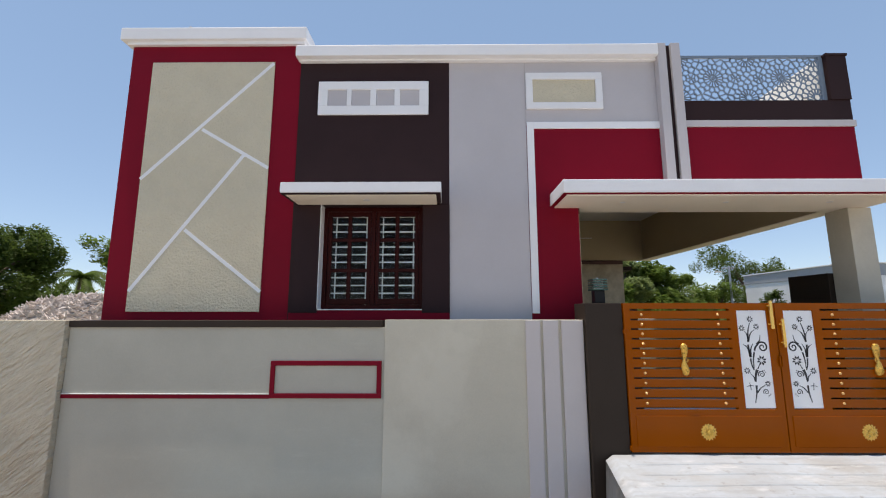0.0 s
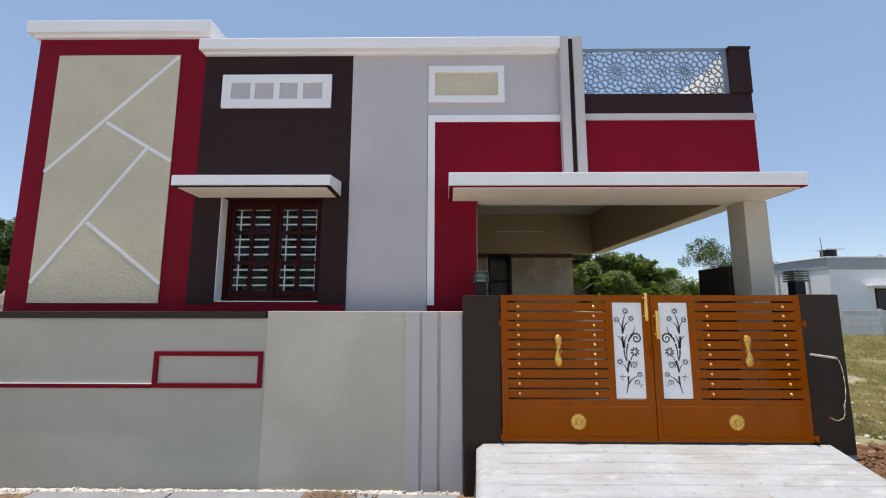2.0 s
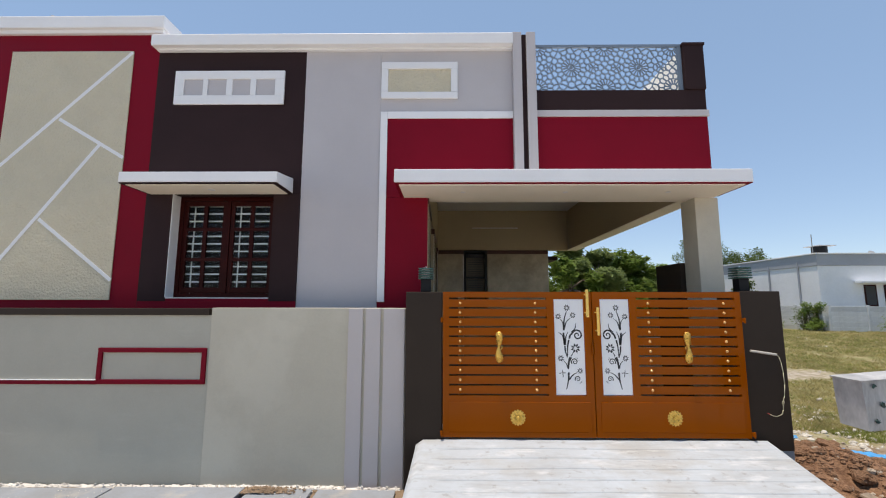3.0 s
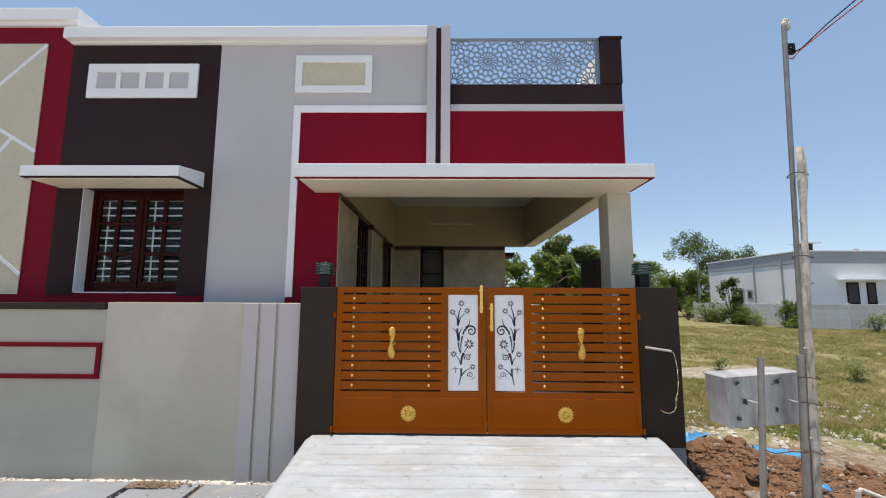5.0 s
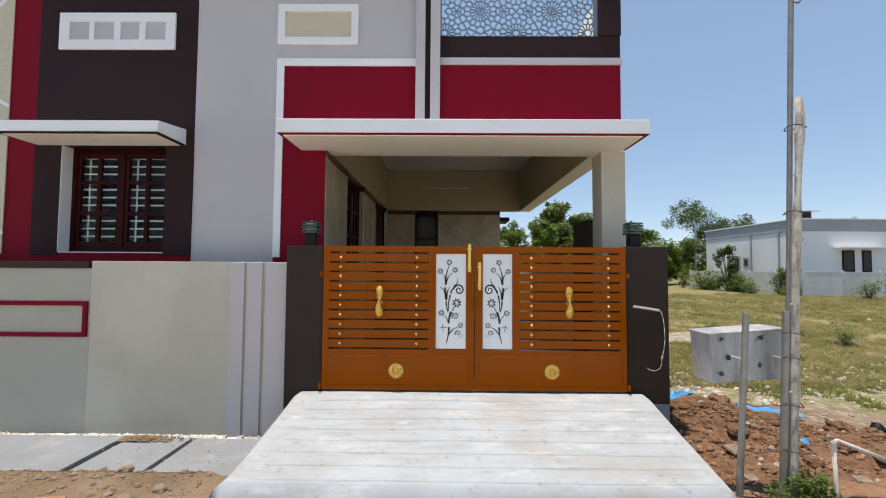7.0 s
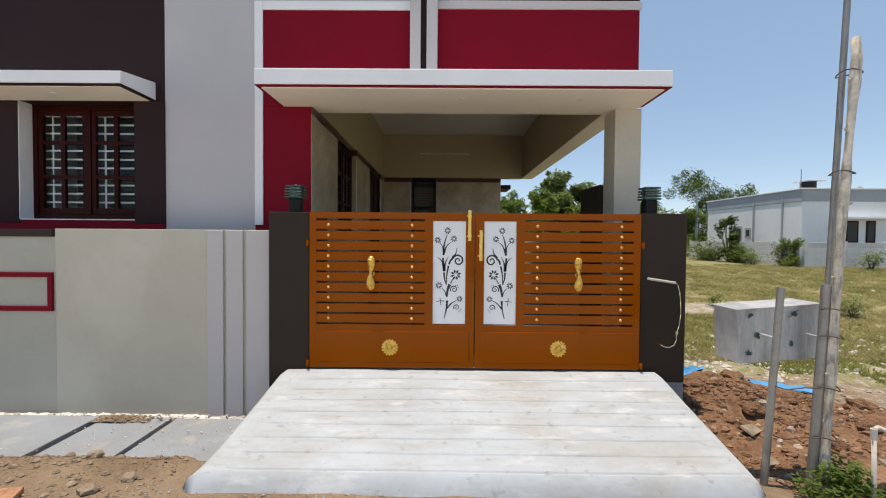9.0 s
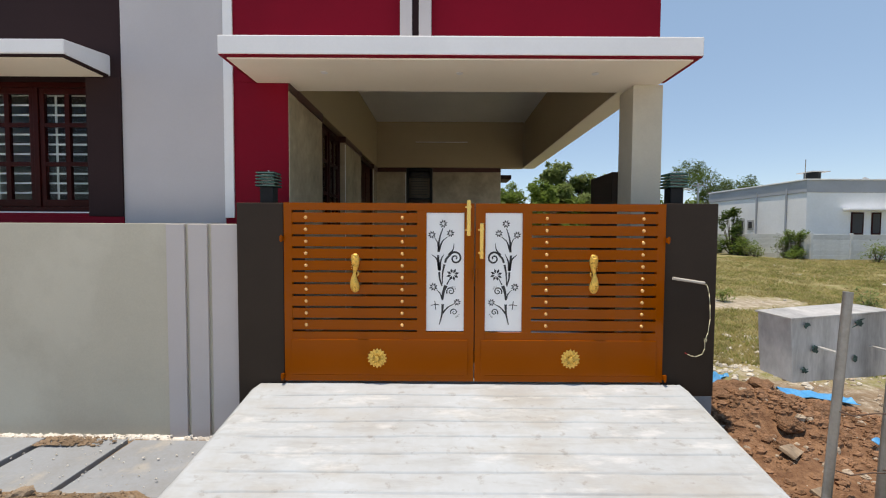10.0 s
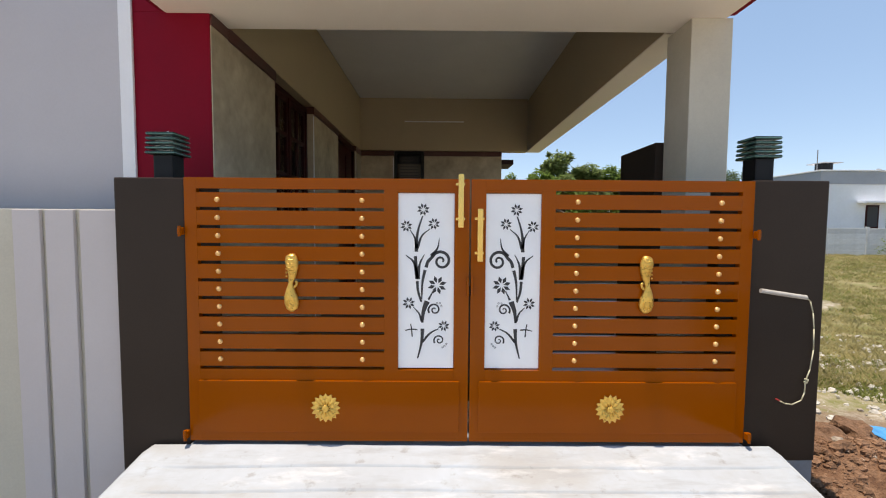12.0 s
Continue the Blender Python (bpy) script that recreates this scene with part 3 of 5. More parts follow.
# perforated parapet screen
def jali(x0, x1, z0, z1, y):
    scr = thing("parapet_screen", "laser-cut metal screen with rosette pattern", "screen", at=((x0 + x1) / 2, y, z0))
    fw = 0.05
    for nm, b in (("frame_bar", (x0, x1, z0, z0 + 0.012)), ("frame_bar", (x0, x1, z1 - 0.035, z1)), ("frame_bar", (x0, x0 + 0.012, z0 + 0.012, z1 - 0.035)), ("frame_bar", (x1 - fw, x1, z0 + 0.012, z1 - 0.035))):
        box_part(nm, scr, M_SCREEN, b[0], b[1], y - 0.012, y + 0.02, b[2], b[3], 0.003)
    zc, h = (z0 + 0.05 + z1 - 0.035) / 2, (z1 - z0 - 0.08) / 2
    sp = 0.86
    xa = x0 + 0.475
    mids = [(xa + i * sp, zc) for i in range(-1, 4)] + [(xa + (i + 0.5) * sp, zc + s * h) for i in range(-2, 4) for s in (-1, 1)]
    stars = [(xa + i * sp + s * 0.285, zc) for i in range(-1, 4) for s in (-1, 1)]
    seeds = []

    def add(x, z, gap):
        if all((x - p[0]) ** 2 + (z - p[1]) ** 2 > gap * gap for p in seeds):
            seeds.append((x, z))

    for c in mids:
        for r, off in ((0.082, 0.0), (0.160, 0.5), (0.222, 0.0)):
            for k in range(16):
                a = (k + off) * math.pi / 8
                add(c[0] + r * math.cos(a), c[1] + r * math.sin(a), 0.02 if r < 0.2 else 0.052)
    for c in stars:
        for k in range(6):
            add(c[0] + 0.03 * math.cos(k * math.pi / 3 + 0.52), c[1] + 0.03 * math.sin(k * math.pi / 3 + 0.52), 0.02)
    for k in range(-9, 42):
        for q in range(-6, 7):
            add(xa + sp / 16 * k, zc + 0.052 * q, 0.058)
    found = {}
    for p in seeds:
        if not (x0 - 0.06 < p[0] < x1 + 0.06 and z0 - 0.06 < p[1] < z1 + 0.06):
            continue
        cell = [Vector((p[0] - 0.2, p[1] - 0.2)), Vector((p[0] + 0.2, p[1] - 0.2)), Vector((p[0] + 0.2, p[1] + 0.2)), Vector((p[0] - 0.2, p[1] + 0.2))]
        for q in sorted(seeds, key=lambda q: (q[0] - p[0]) ** 2 + (q[1] - p[1]) ** 2)[1:30]:
            m, d = Vector(((p[0] + q[0]) / 2, (p[1] + q[1]) / 2)), Vector((q[0] - p[0], q[1] - p[1]))
            cut = []
            for a, b in zip(cell, cell[1:] + cell[:1]):
                sa, sb = (a - m).dot(d), (b - m).dot(d)
                if sa <= 0:
                    cut.append(a)
                if sa * sb < 0:
                    cut.append(a + (b - a) * (sa / (sa - sb)))
            cell = cut
        for a, b in zip(cell, cell[1:] + cell[:1]):
            key = tuple(sorted(((round(a.x, 3), round(a.y, 3)), (round(b.x, 3), round(b.y, 3)))))
            found[key] = (tuple(a), tuple(b))
    segs = list(found.values())
    bm = bmesh.new()
    for k, (a, b) in enumerate(segs):
        if min(a[0], b[0]) < x0 + 0.002 or max(a[0], b[0]) > x1 - 0.005 or min(a[1], b[1]) < z0 or max(a[1], b[1]) > z1 - 0.01:
            continue
        d = Vector((b[0] - a[0], b[1] - a[1]))
        if d.length < 0.009:
            continue
        d.normalize()
        n = Vector((-d.y, d.x)) * 0.0068
        e = d * 0.003
        prism(bm, [(a[0] + n.x - e.x, a[1] + n.y - e.y), (b[0] + n.x + e.x, b[1] + n.y + e.y), (b[0] - n.x + e.x, b[1] - n.y + e.y), (a[0] - n.x - e.x, a[1] - n.y - e.y)], "y", y - 0.0008 * (k % 9), y + 0.006 + 0.0008 * (k % 7))
    for c in mids[:5]:
        if x0 + 0.05 < c[0] < x1 - 0.05:
            cyl(bm, (c[0], y - 0.0072, c[1]), (c[0], y + 0.008, c[1]), 0.024, seg=16)
    part("lattice", bm, M_SCREEN, scr)


jali(2.948, 4.828, 4.537, 5.17, HY + 0.04)
# side parapet of the porch roof, seen through the screen
box_part("side_parapet", house, M_CREAM, 4.93, 5.075, HY + 0.232, 10.4, 4.25, 5.23, 0.008, "cream side parapet of porch roof")


def window_unit(name, label, parent_at, x0, x1, z0, z1, y, rot=None, rows=3, grille=True):
    """Two glazed wooden shutters in a frame, with a steel grille behind. Built facing -y at the origin's plane."""
    w = thing(name, label, "window", at=parent_at)
    W, H = x1 - x0, z1 - z0
    f = 0.05

    def put(nm, material, a0, a1, b0, b1, c0, c1, bev=0.004, parent=None, lb=""):
        bm = bmesh.new()
        bx(bm, a0, a1, b0, b1, c0, c1, bev)
        if rot is not None:
            bmesh.ops.transform(bm, matrix=rot, verts=bm.verts)
        return part(nm, bm, material, parent or w, lb)

    put("frame", M_WOOD, x0, x0 + f, y, y + 0.09, z0, z1)
    put("frame", M_WOOD, x1 - f, x1, y, y + 0.09, z0, z1)
    put("frame", M_WOOD, x0 + f, x1 - f, y, y + 0.09, z0, z0 + f)
    put("frame", M_WOOD, x0 + f, x1 - f, y, y + 0.09, z1 - f, z1)
    mid = (x0 + x1) / 2
    put("mullion", M_WOOD, mid - 0.025, mid + 0.025, y, y + 0.09, z0 + f, z1 - f)
    for s0, s1 in ((x0 + f + 0.003, mid - 0.028), (mid + 0.028, x1 - f - 0.003)):
        sw = s1 - s0
        st = 0.046
        sh = put("shutter", M_WOOD, s0, s0 + st, y + 0.012, y + 0.05, z0 + f + 0.003, z1 - f - 0.003)
        put("stile", M_WOOD, s1 - st, s1, y + 0.012, y + 0.05, z0 + f + 0.003, z1 - f - 0.003, parent=sh)
        put("glazing_bar", M_WOOD, (s0 + s1) / 2 - 0.024, (s0 + s1) / 2 + 0.024, y + 0.014, y + 0.048, z0 + f + 0.07, z1 - f - 0.06, parent=sh)
        zz = [z0 + f + 0.003 + 0.0] + [z0 + f + 0.02 + (H - 2 * f - 0.02) * k / rows for k in range(1, rows)] + [z1 - f - 0.06]
        for k, za in enumerate(zz):
            tall = 0.07 if k == 0 else (0.057 if k == rows else 0.042)
            put("rail", M_WOOD, s0 + st, s1 - st, y + 0.013, y + 0.049, za, za + tall, parent=sh)
        put("pane", M_GLASS, s0 + st - 0.003, s1 - st + 0.003, y + 0.028, y + 0.032, z0 + f + 0.03, z1 - f - 0.03, 0, parent=sh).visible_shadow = False
        if grille:
            for gx in (s0 + st + 0.034, s1 - st - 0.026):
                put("grille_bar", M_STEEL, gx - 0.007, gx + 0.007, y + 0.10, y + 0.112, z0 + f, z1 - f, 0)
    if grille:
        n = 12
        for k in range(n):
            gz = z0 + f + (H - 2 * f) * (k + 0.5) / n
            put("grille_bar", M_STEEL, x0 + f, x1 - f, y + 0.092, y + 0.10, gz - 0.009, gz + 0.009, 0)
    return w


window_unit("window_1", "dark wooden two-shutter window with white steel grille", (-0.91, HY + 0.2, WZ0), WX0 + 0.002, WX1 - 0.002, WZ0 + 0.002, WZ1 - 0.002, HY + 0.13)
turn = Matrix.Translation((1.53, 6.06, 0)) @ Matrix.Rotation(radians(90), 4, "Z")
window_unit("window_2", "dark wooden porch window with tall shutters", (1.5, 6.64, 1.75), 0.003, 1.157, 1.752, 3.13, 0.0, rot=turn, grille=0)
w3 = thing("window_3", "small dark porch window with grey louvre bars", "window", at=(2.54, 10.3, 1.75))
for a, b, c, d in ((2.242, 2.30, 1.752, 3.165), (2.758, 2.816, 1.752, 3.165), (2.30, 2.758, 3.10, 3.165), (2.30, 2.758, 1.752, 1.81), (2.30, 2.758, 2.47, 2.51)):
    box_part("frame", w3, M_BLACK, a, b, 10.27, 10.34, c, d, 0.004)
for k in range(22):
    zz = 1.84 + 0.057 * k
    box_part("louvre", w3, M_GALV, 2.345, 2.71, 10.33, 10.342, zz, zz + 0.012, 0)

# porch door
door = thing("door_1", "dark polished wooden entrance door", "door", at=(1.5, 9.1, 0.55))
for nm, a0, a1, c0, c1, d0, d1 in (("frame", 8.463, 8.55, 0.55, 3.13, 1.48, 1.585), ("frame", 9.65, 9.737, 0.55, 3.13, 1.48, 1.585), ("frame", 8.55, 9.65, 3.04, 3.13, 1.48, 1.585), ("leaf", 8.553, 9.648, 0.552, 3.037, 1.50, 1.545)):
    box_part(nm, door, M_WOOD, d0, d1, a0, a1, c0, c1, 0.005)
for pz0, pz1 in ((0.75, 1.5), (1.62, 2.1), (2.22, 2.9)):
    for py0, py1 in ((8.65, 9.05), (9.15, 9.55)):
        box_part("panel", door, M_WOOD, 1.545, 1.558, py0, py1, pz0, pz1, 0.005)

# ---------- compound wall, pillars ----------
CY = 4.30      # gate
WY = 4.385     # face of the compound wall
cw = thing("compound_wall", "olive-beige painted compound wall with maroon trim lines", "wall", at=(-1.2, WY + 0.1, 0))
for nm, mt, x0, x1, y0, y1, z0, z1, lb in [
    ("wall_body", M_BEIGEL, -3.93, -0.64, WY + 0.012, WY + 0.2, 0.0, 1.739, ""),
    ("wall_body", M_BEIGE, -0.64, 1.41, WY, WY + 0.2, 0.0, 1.815, ""),
    ("coping", M_PILLAR, -3.93, -0.665, WY - 0.012, WY + 0.21, 1.739, 1.808, "dark brown coping band"),
    ("trim_line", M_RED, -3.93, -1.80, WY - 0.002, WY + 0.011, 1.028, 1.069, ""),
    # White strip paints the sunlight caught along the trim's top edge.
    ("trim_ledge", M_WHITE, -3.93, -1.80, WY - 0.004, WY + 0.011, 1.069, 1.076, ""),
    ("frame_trim", M_RED, -1.80, -0.665, WY - 0.012, WY + 0.011, 1.354, 1.40, ""),
    ("frame_trim", M_RED, -1.80, -0.665, WY - 0.012, WY + 0.011, 1.033, 1.079, ""),
    ("frame_trim", M_RED, -1.80, -1.755, WY - 0.012, WY + 0.011, 1.079, 1.354, ""),
    ("frame_trim", M_RED, -0.712, -0.665, WY - 0.012, WY + 0.011, 1.079, 1.354, ""),
    ("flute", M_STRIPE, 0.81, 0.96, WY - 0.022, WY - 0.001, 0.0, 1.811, ""),
    ("flute", M_STRIPE, 0.99, 1.145, WY - 0.022, WY - 0.001, 0.0, 1.811, ""),
    ("flute", M_STRIPE, 1.178, 1.398, WY - 0.022, WY - 0.001, 0.0, 1.811, ""),
]:
    box_part(nm, cw, mt, x0, x1, y0, y1, z0, z1, 0.004 if y1 - y0 > 0.02 else 0.002, lb)


def gate_pillar(x0, x1, y0, top, bare):
    p = thing("gate_pillar", "dark brown painted square gate pillar with lamp", "pillar", "gate pillars", at=((x0 + x1) / 2, CY + 0.14, 0))
    box_part("shaft", p, M_PILLAR, x0, x1, y0, y0 + 0.365, bare, top, 0.008)
    if bare:
        box_part("base", p, M_SLAB, x0 + 0.004, x1 - 0.004, y0 + 0.005, y0 + 0.36, 0.0, bare, 0.006, "bare grey cement base")


gate_pillar(1.412, 1.786, 4.312, 1.984, 0.0)
gate_pillar(4.862, 5.285, 4.352, 1.997, 0.42)


def gate_lamp(cx, cy, z0):
    g = thing("gate_lamp", "square black gate lamp with green glass louvres", "lamp", "gate lamps", at=(cx, cy, z0))
    r = 0.054
    box_part("stem", g, M_BLACK, cx - r, cx + r, cy - r, cy + r, z0, z0 + 0.14, 0.008)
    box_part("core", g, M_ACRYL, cx - 0.045, cx + 0.045, cy - 0.045, cy + 0.045, z0 + 0.14, z0 + 0.262, 0.004, "frosted light core")
    for k in range(5):
        zz = z0 + 0.138 + k * 0.026
        o = 0.079 - 0.001 * k
        box_part("louvre", g, M_LAMPG, cx - o, cx + o, cy - o, cy + o, zz, zz + 0.017, 0.004)
        box_part("louvre_edge", g, M_LAMPE, cx - o - 0.002, cx + o + 0.002, cy - o - 0.002, cy + o + 0.002, zz + 0.006, zz + 0.009, 0)
    rod_part("screw", g, M_STEEL, (cx, cy, z0 + 0.25), (cx, cy, z0 + 0.275), 0.006, seg=8)


gate_lamp(1.61, 4.47, 1.984)
gate_lamp(5.01, 4.52, 1.997)


# ---------- gate ----------
def ribbon(bm, pts, w0, w1, y0, y1, sub=6):
    """A tapered curved band through points of the panel, Catmull-Rom."""
    P = [Vector(p) for p in pts]
    P = [P[0] * 2 - P[1]] + P + [P[-1] * 2 - P[-2]]
    line = []
    for i in range(1, len(P) - 2):
        for k in range(sub):
            t = k / sub
            a, b, c, d = P[i - 1:i + 3]
            line.append(0.5 * ((2 * b) + (c - a) * t + (2 * a - 5 * b + 4 * c - d) * t * t + (3 * b - a - 3 * c + d) * t ** 3))
    line.append(P[-2])
    n = len(line)
    left, right = [], []
    for i, p in enumerate(line):
        d = (line[min(i + 1, n - 1)] - line[max(i - 1, 0)]).normalized()
        w = (w0 + (w1 - w0) * i / (n - 1)) / 2
        q = Vector((-d.y, d.x)) * w
        left.append(p + q)
        right.append(p - q)
    for i in range(n - 1):
        prism(bm, [left[i], left[i + 1], right[i + 1], right[i]], "y", y0, y1)


def flower_panel(parent, x0, x1, z0, z1, y, mirror):
    box_part("flower_sheet", parent, M_ACRYL, x0, x1, y, y + 0.012, z0, z1, 0.002, "white sheet with cut-out flowers")
    sheet = parent.children[-1]
    W, H = x1 - x0, z1 - z0

    def uv(px, py):
        u = (px - 655) / 173 * W
        return (x1 - u if mirror else x0 + u, z1 - (py - 73) / 537 * H)

    # Holes are laid on as thin dark pieces, coloured like the dimness behind.
    ya, yb = y - 0.0015, y + 0.001
    k = W / 173

    def stem(name, pts, w0, w1):
        bm = bmesh.new()
        ribbon(bm, [uv(*p) for p in pts], w0 * k, w1 * k, ya, yb)
        part(name, bm, M_CUT, sheet)

    def flower(cx, cy, r, n=7):
        bm = bmesh.new()
        c = uv(cx, cy)
        for i in range(n):
            a = 2 * math.pi * i / n + 0.3
            d, q = Vector((math.cos(a), math.sin(a))), Vector((-math.sin(a), math.cos(a)))
            o = Vector(c)
            R = r * k
            prism(bm, [o + d * R * 0.22, o + d * R * 0.6 + q * R * 0.2, o + d * R, o + d * R * 0.6 - q * R * 0.2], "y", ya, yb)
        part("flower", bm, M_CUT, sheet)

    def spiral(cx, cy, r, turns, start, lead, w):
        """A curl that winds inwards from its lead-in points."""
        pts = list(lead)
        n = int(12 * turns)
        for i in range(n + 1):
            a = start + 2 * math.pi * turns * i / n
            rr = r * (1 - 0.86 * i / n)
            pts.append((cx + rr * math.cos(a), cy + rr * math.sin(a)))
        stem("curl", pts, w, w * 0.55)

    for f in ((732, 122, 20), (680, 172, 19), (765, 165, 19), (776, 352, 30), (688, 408, 20), (797, 478, 18)):
        flower(*f, n=8)
    stem("stem", [(730, 142), (718, 178), (712, 212), (711, 250)], 4, 11)
    stem("stem", [(691, 183), (706, 208), (711, 240)], 2, 8)
    stem("stem", [(753, 180), (728, 202), (714, 240)], 2, 9)
    stem("leaf", [(679, 261), (704, 284), (714, 332)], 2, 12)
    stem("stem", [(708, 264), (711, 300), (715, 334)], 10, 8)
    stem("leaf", [(736, 258), (721, 290), (716, 334)], 2, 12)
    stem("stem", [(714, 340), (717, 372), (727, 404)], 9, 6)
    stem("stem", [(738, 306), (730, 345), (728, 396)], 10, 4)
    stem("leaf", [(782, 209), (776, 240), (756, 262)], 2, 9)
    spiral(788, 278, 31, 1.55, 3.5, [(741, 298), (747, 280)], 10)
    stem("stem", [(764, 369), (755, 386), (749, 397)], 3, 7)
    stem("stem", [(745, 402), (734, 432), (730, 468)], 17, 7)
    stem("stem", [(702, 420), (720, 440), (728, 464)], 2, 8)
    spiral(768, 428, 20, 1.5, 2.6, [], 6)
    stem("wing", [(677, 493), (695, 489), (715, 490)], 3, 4)
    stem("wing", [(694, 472), (697, 490), (699, 512)], 3, 4)
    stem("stem", [(731, 487), (728, 530), (716, 580)], 12, 4)
    stem("stem", [(781, 487), (755, 501), (731, 528)], 3, 8)
    spiral(783, 523, 17, 1.4, 2.6, [], 5)
    for px, py in ((776, 408), (785, 407), (789, 416), (800, 541), (794, 545), (805, 534)):
        flower(px, py, 4, 6)


def gold_handle(parent, cx, zc, y, mirror):
    """A peacock-shaped pull: a broad head, a thin waist and a rounded foot."""
    s = -1 if mirror else 1
    bm = bmesh.new()
    prof = [(0.150, 0.004, 0.012), (0.135, 0.0, 0.030), (0.105, 0.002, 0.036), (0.07, 0.006, 0.030), (0.03, 0.004, 0.020), (-0.01, -0.006, 0.012), (-0.04, -0.008, 0.022), (-0.08, -0.004, 0.036), (-0.115, 0.0, 0.040), (-0.145, 0.0, 0.030), (-0.160, 0.0, 0.010)]
    rings = []
    for dz, dx, w in prof:
        ring = []
        for i in range(12):
            a = 2 * math.pi * i / 12
            ring.append(bm.verts.new((cx + s * dx + w * math.cos(a), y - 0.012 - 0.6 * w * max(0, math.sin(a)) + 0.012 * (math.sin(a) < 0), zc + dz)))
        rings.append(ring)
    for a, b in zip(rings[:-1], rings[1:]):
        for i in range(12):
            bm.faces.new((a[i], a[(i + 1) % 12], b[(i + 1) % 12], b[i]))
    bm.faces.new(rings[0])
    bm.faces.new(rings[-1][::-1])
    h = part("handle", bm, M_GOLD, parent, "gold peacock-shaped handle", smooth=True)
    bm = bmesh.new()
    tube(bm, [(cx + s * 0.014, y - 0.015, zc - 0.03), (cx + s * 0.028, y - 0.018, zc - 0.015), (cx + s * 0.030, y - 0.018, zc + 0.0), (cx + s * 0.022, y - 0.018, zc + 0.004)], 0.006)
    part("bird_ornament", bm, M_GOLD, h)
    for i in range(4):
        bm = bmesh.new()
        bmesh.ops.create_icosphere(bm, subdivisions=1, radius=0.006, matrix=Matrix.Translation((cx - s * 0.026, y - 0.014, zc + 0.03 + 0.02 * i)))
        part("bead", bm, M_GOLD, h)
    bm = bmesh.new()
    for i in range(14):
        a = i * 2 * math.pi / 14
        bmesh.ops.create_icosphere(bm, subdivisions=1, radius=0.005, matrix=Matrix.Translation((cx + 0.022 * math.cos(a), y - 0.034, zc - 0.112 + 0.022 * math.sin(a))))
    part("foot_ornament", bm, M_GOLD, h)
    for i, (dz, w) in enumerate(((0.128, 0.020), (0.108, 0.024), (0.088, 0.022), (0.068, 0.017), (0.048, 0.013))):
        bm = bmesh.new()
        pts = [(cx + s * 0.003 + w * math.cos(a), y - 0.033 + 0.35 * w * math.cos(a) ** 2, zc + dz - 0.010 * math.sin(a)) for a in [k * math.pi / 6 for k in range(7)]]
        tube(bm, pts, 0.0035, 5)
        part("scroll", bm, M_GOLD, h)


def medallion(parent, cx, cz, y):
    bm = bmesh.new()
    for layer, (R, n, yy) in enumerate(((0.082, 16, y - 0.004), (0.062, 12, y - 0.010))):
        for i in range(n):
            a = 2 * math.pi * (i + 0.5 * layer) / n
            d, q = Vector((math.cos(a), 0, math.sin(a))), Vector((-math.sin(a), 0, math.cos(a)))
            o = Vector((cx, yy, cz))
            w = R * 0.22
            tip, l, r, base = o + d * R, o + d * R * 0.68 + q * w, o + d * R * 0.68 - q * w, o + d * R * 0.2
            top = o + d * R * 0.6 + Vector((0, -0.008, 0))
            v = [bm.verts.new(p) for p in (base, r, tip, l, top)]
            for f in ((0, 1, 4), (1, 2, 4), (2, 3, 4), (3, 0, 4)):
                bm.faces.new([v[j] for j in f])
    bmesh.ops.create_uvsphere(bm, u_segments=12, v_segments=6, radius=0.02, matrix=Matrix.Translation((cx, y - 0.012, cz)) @ Matrix.Diagonal((1, 0.5, 1, 1)))
    part("flower_medallion", bm, M_GOLD, parent, "gold flower medallion")


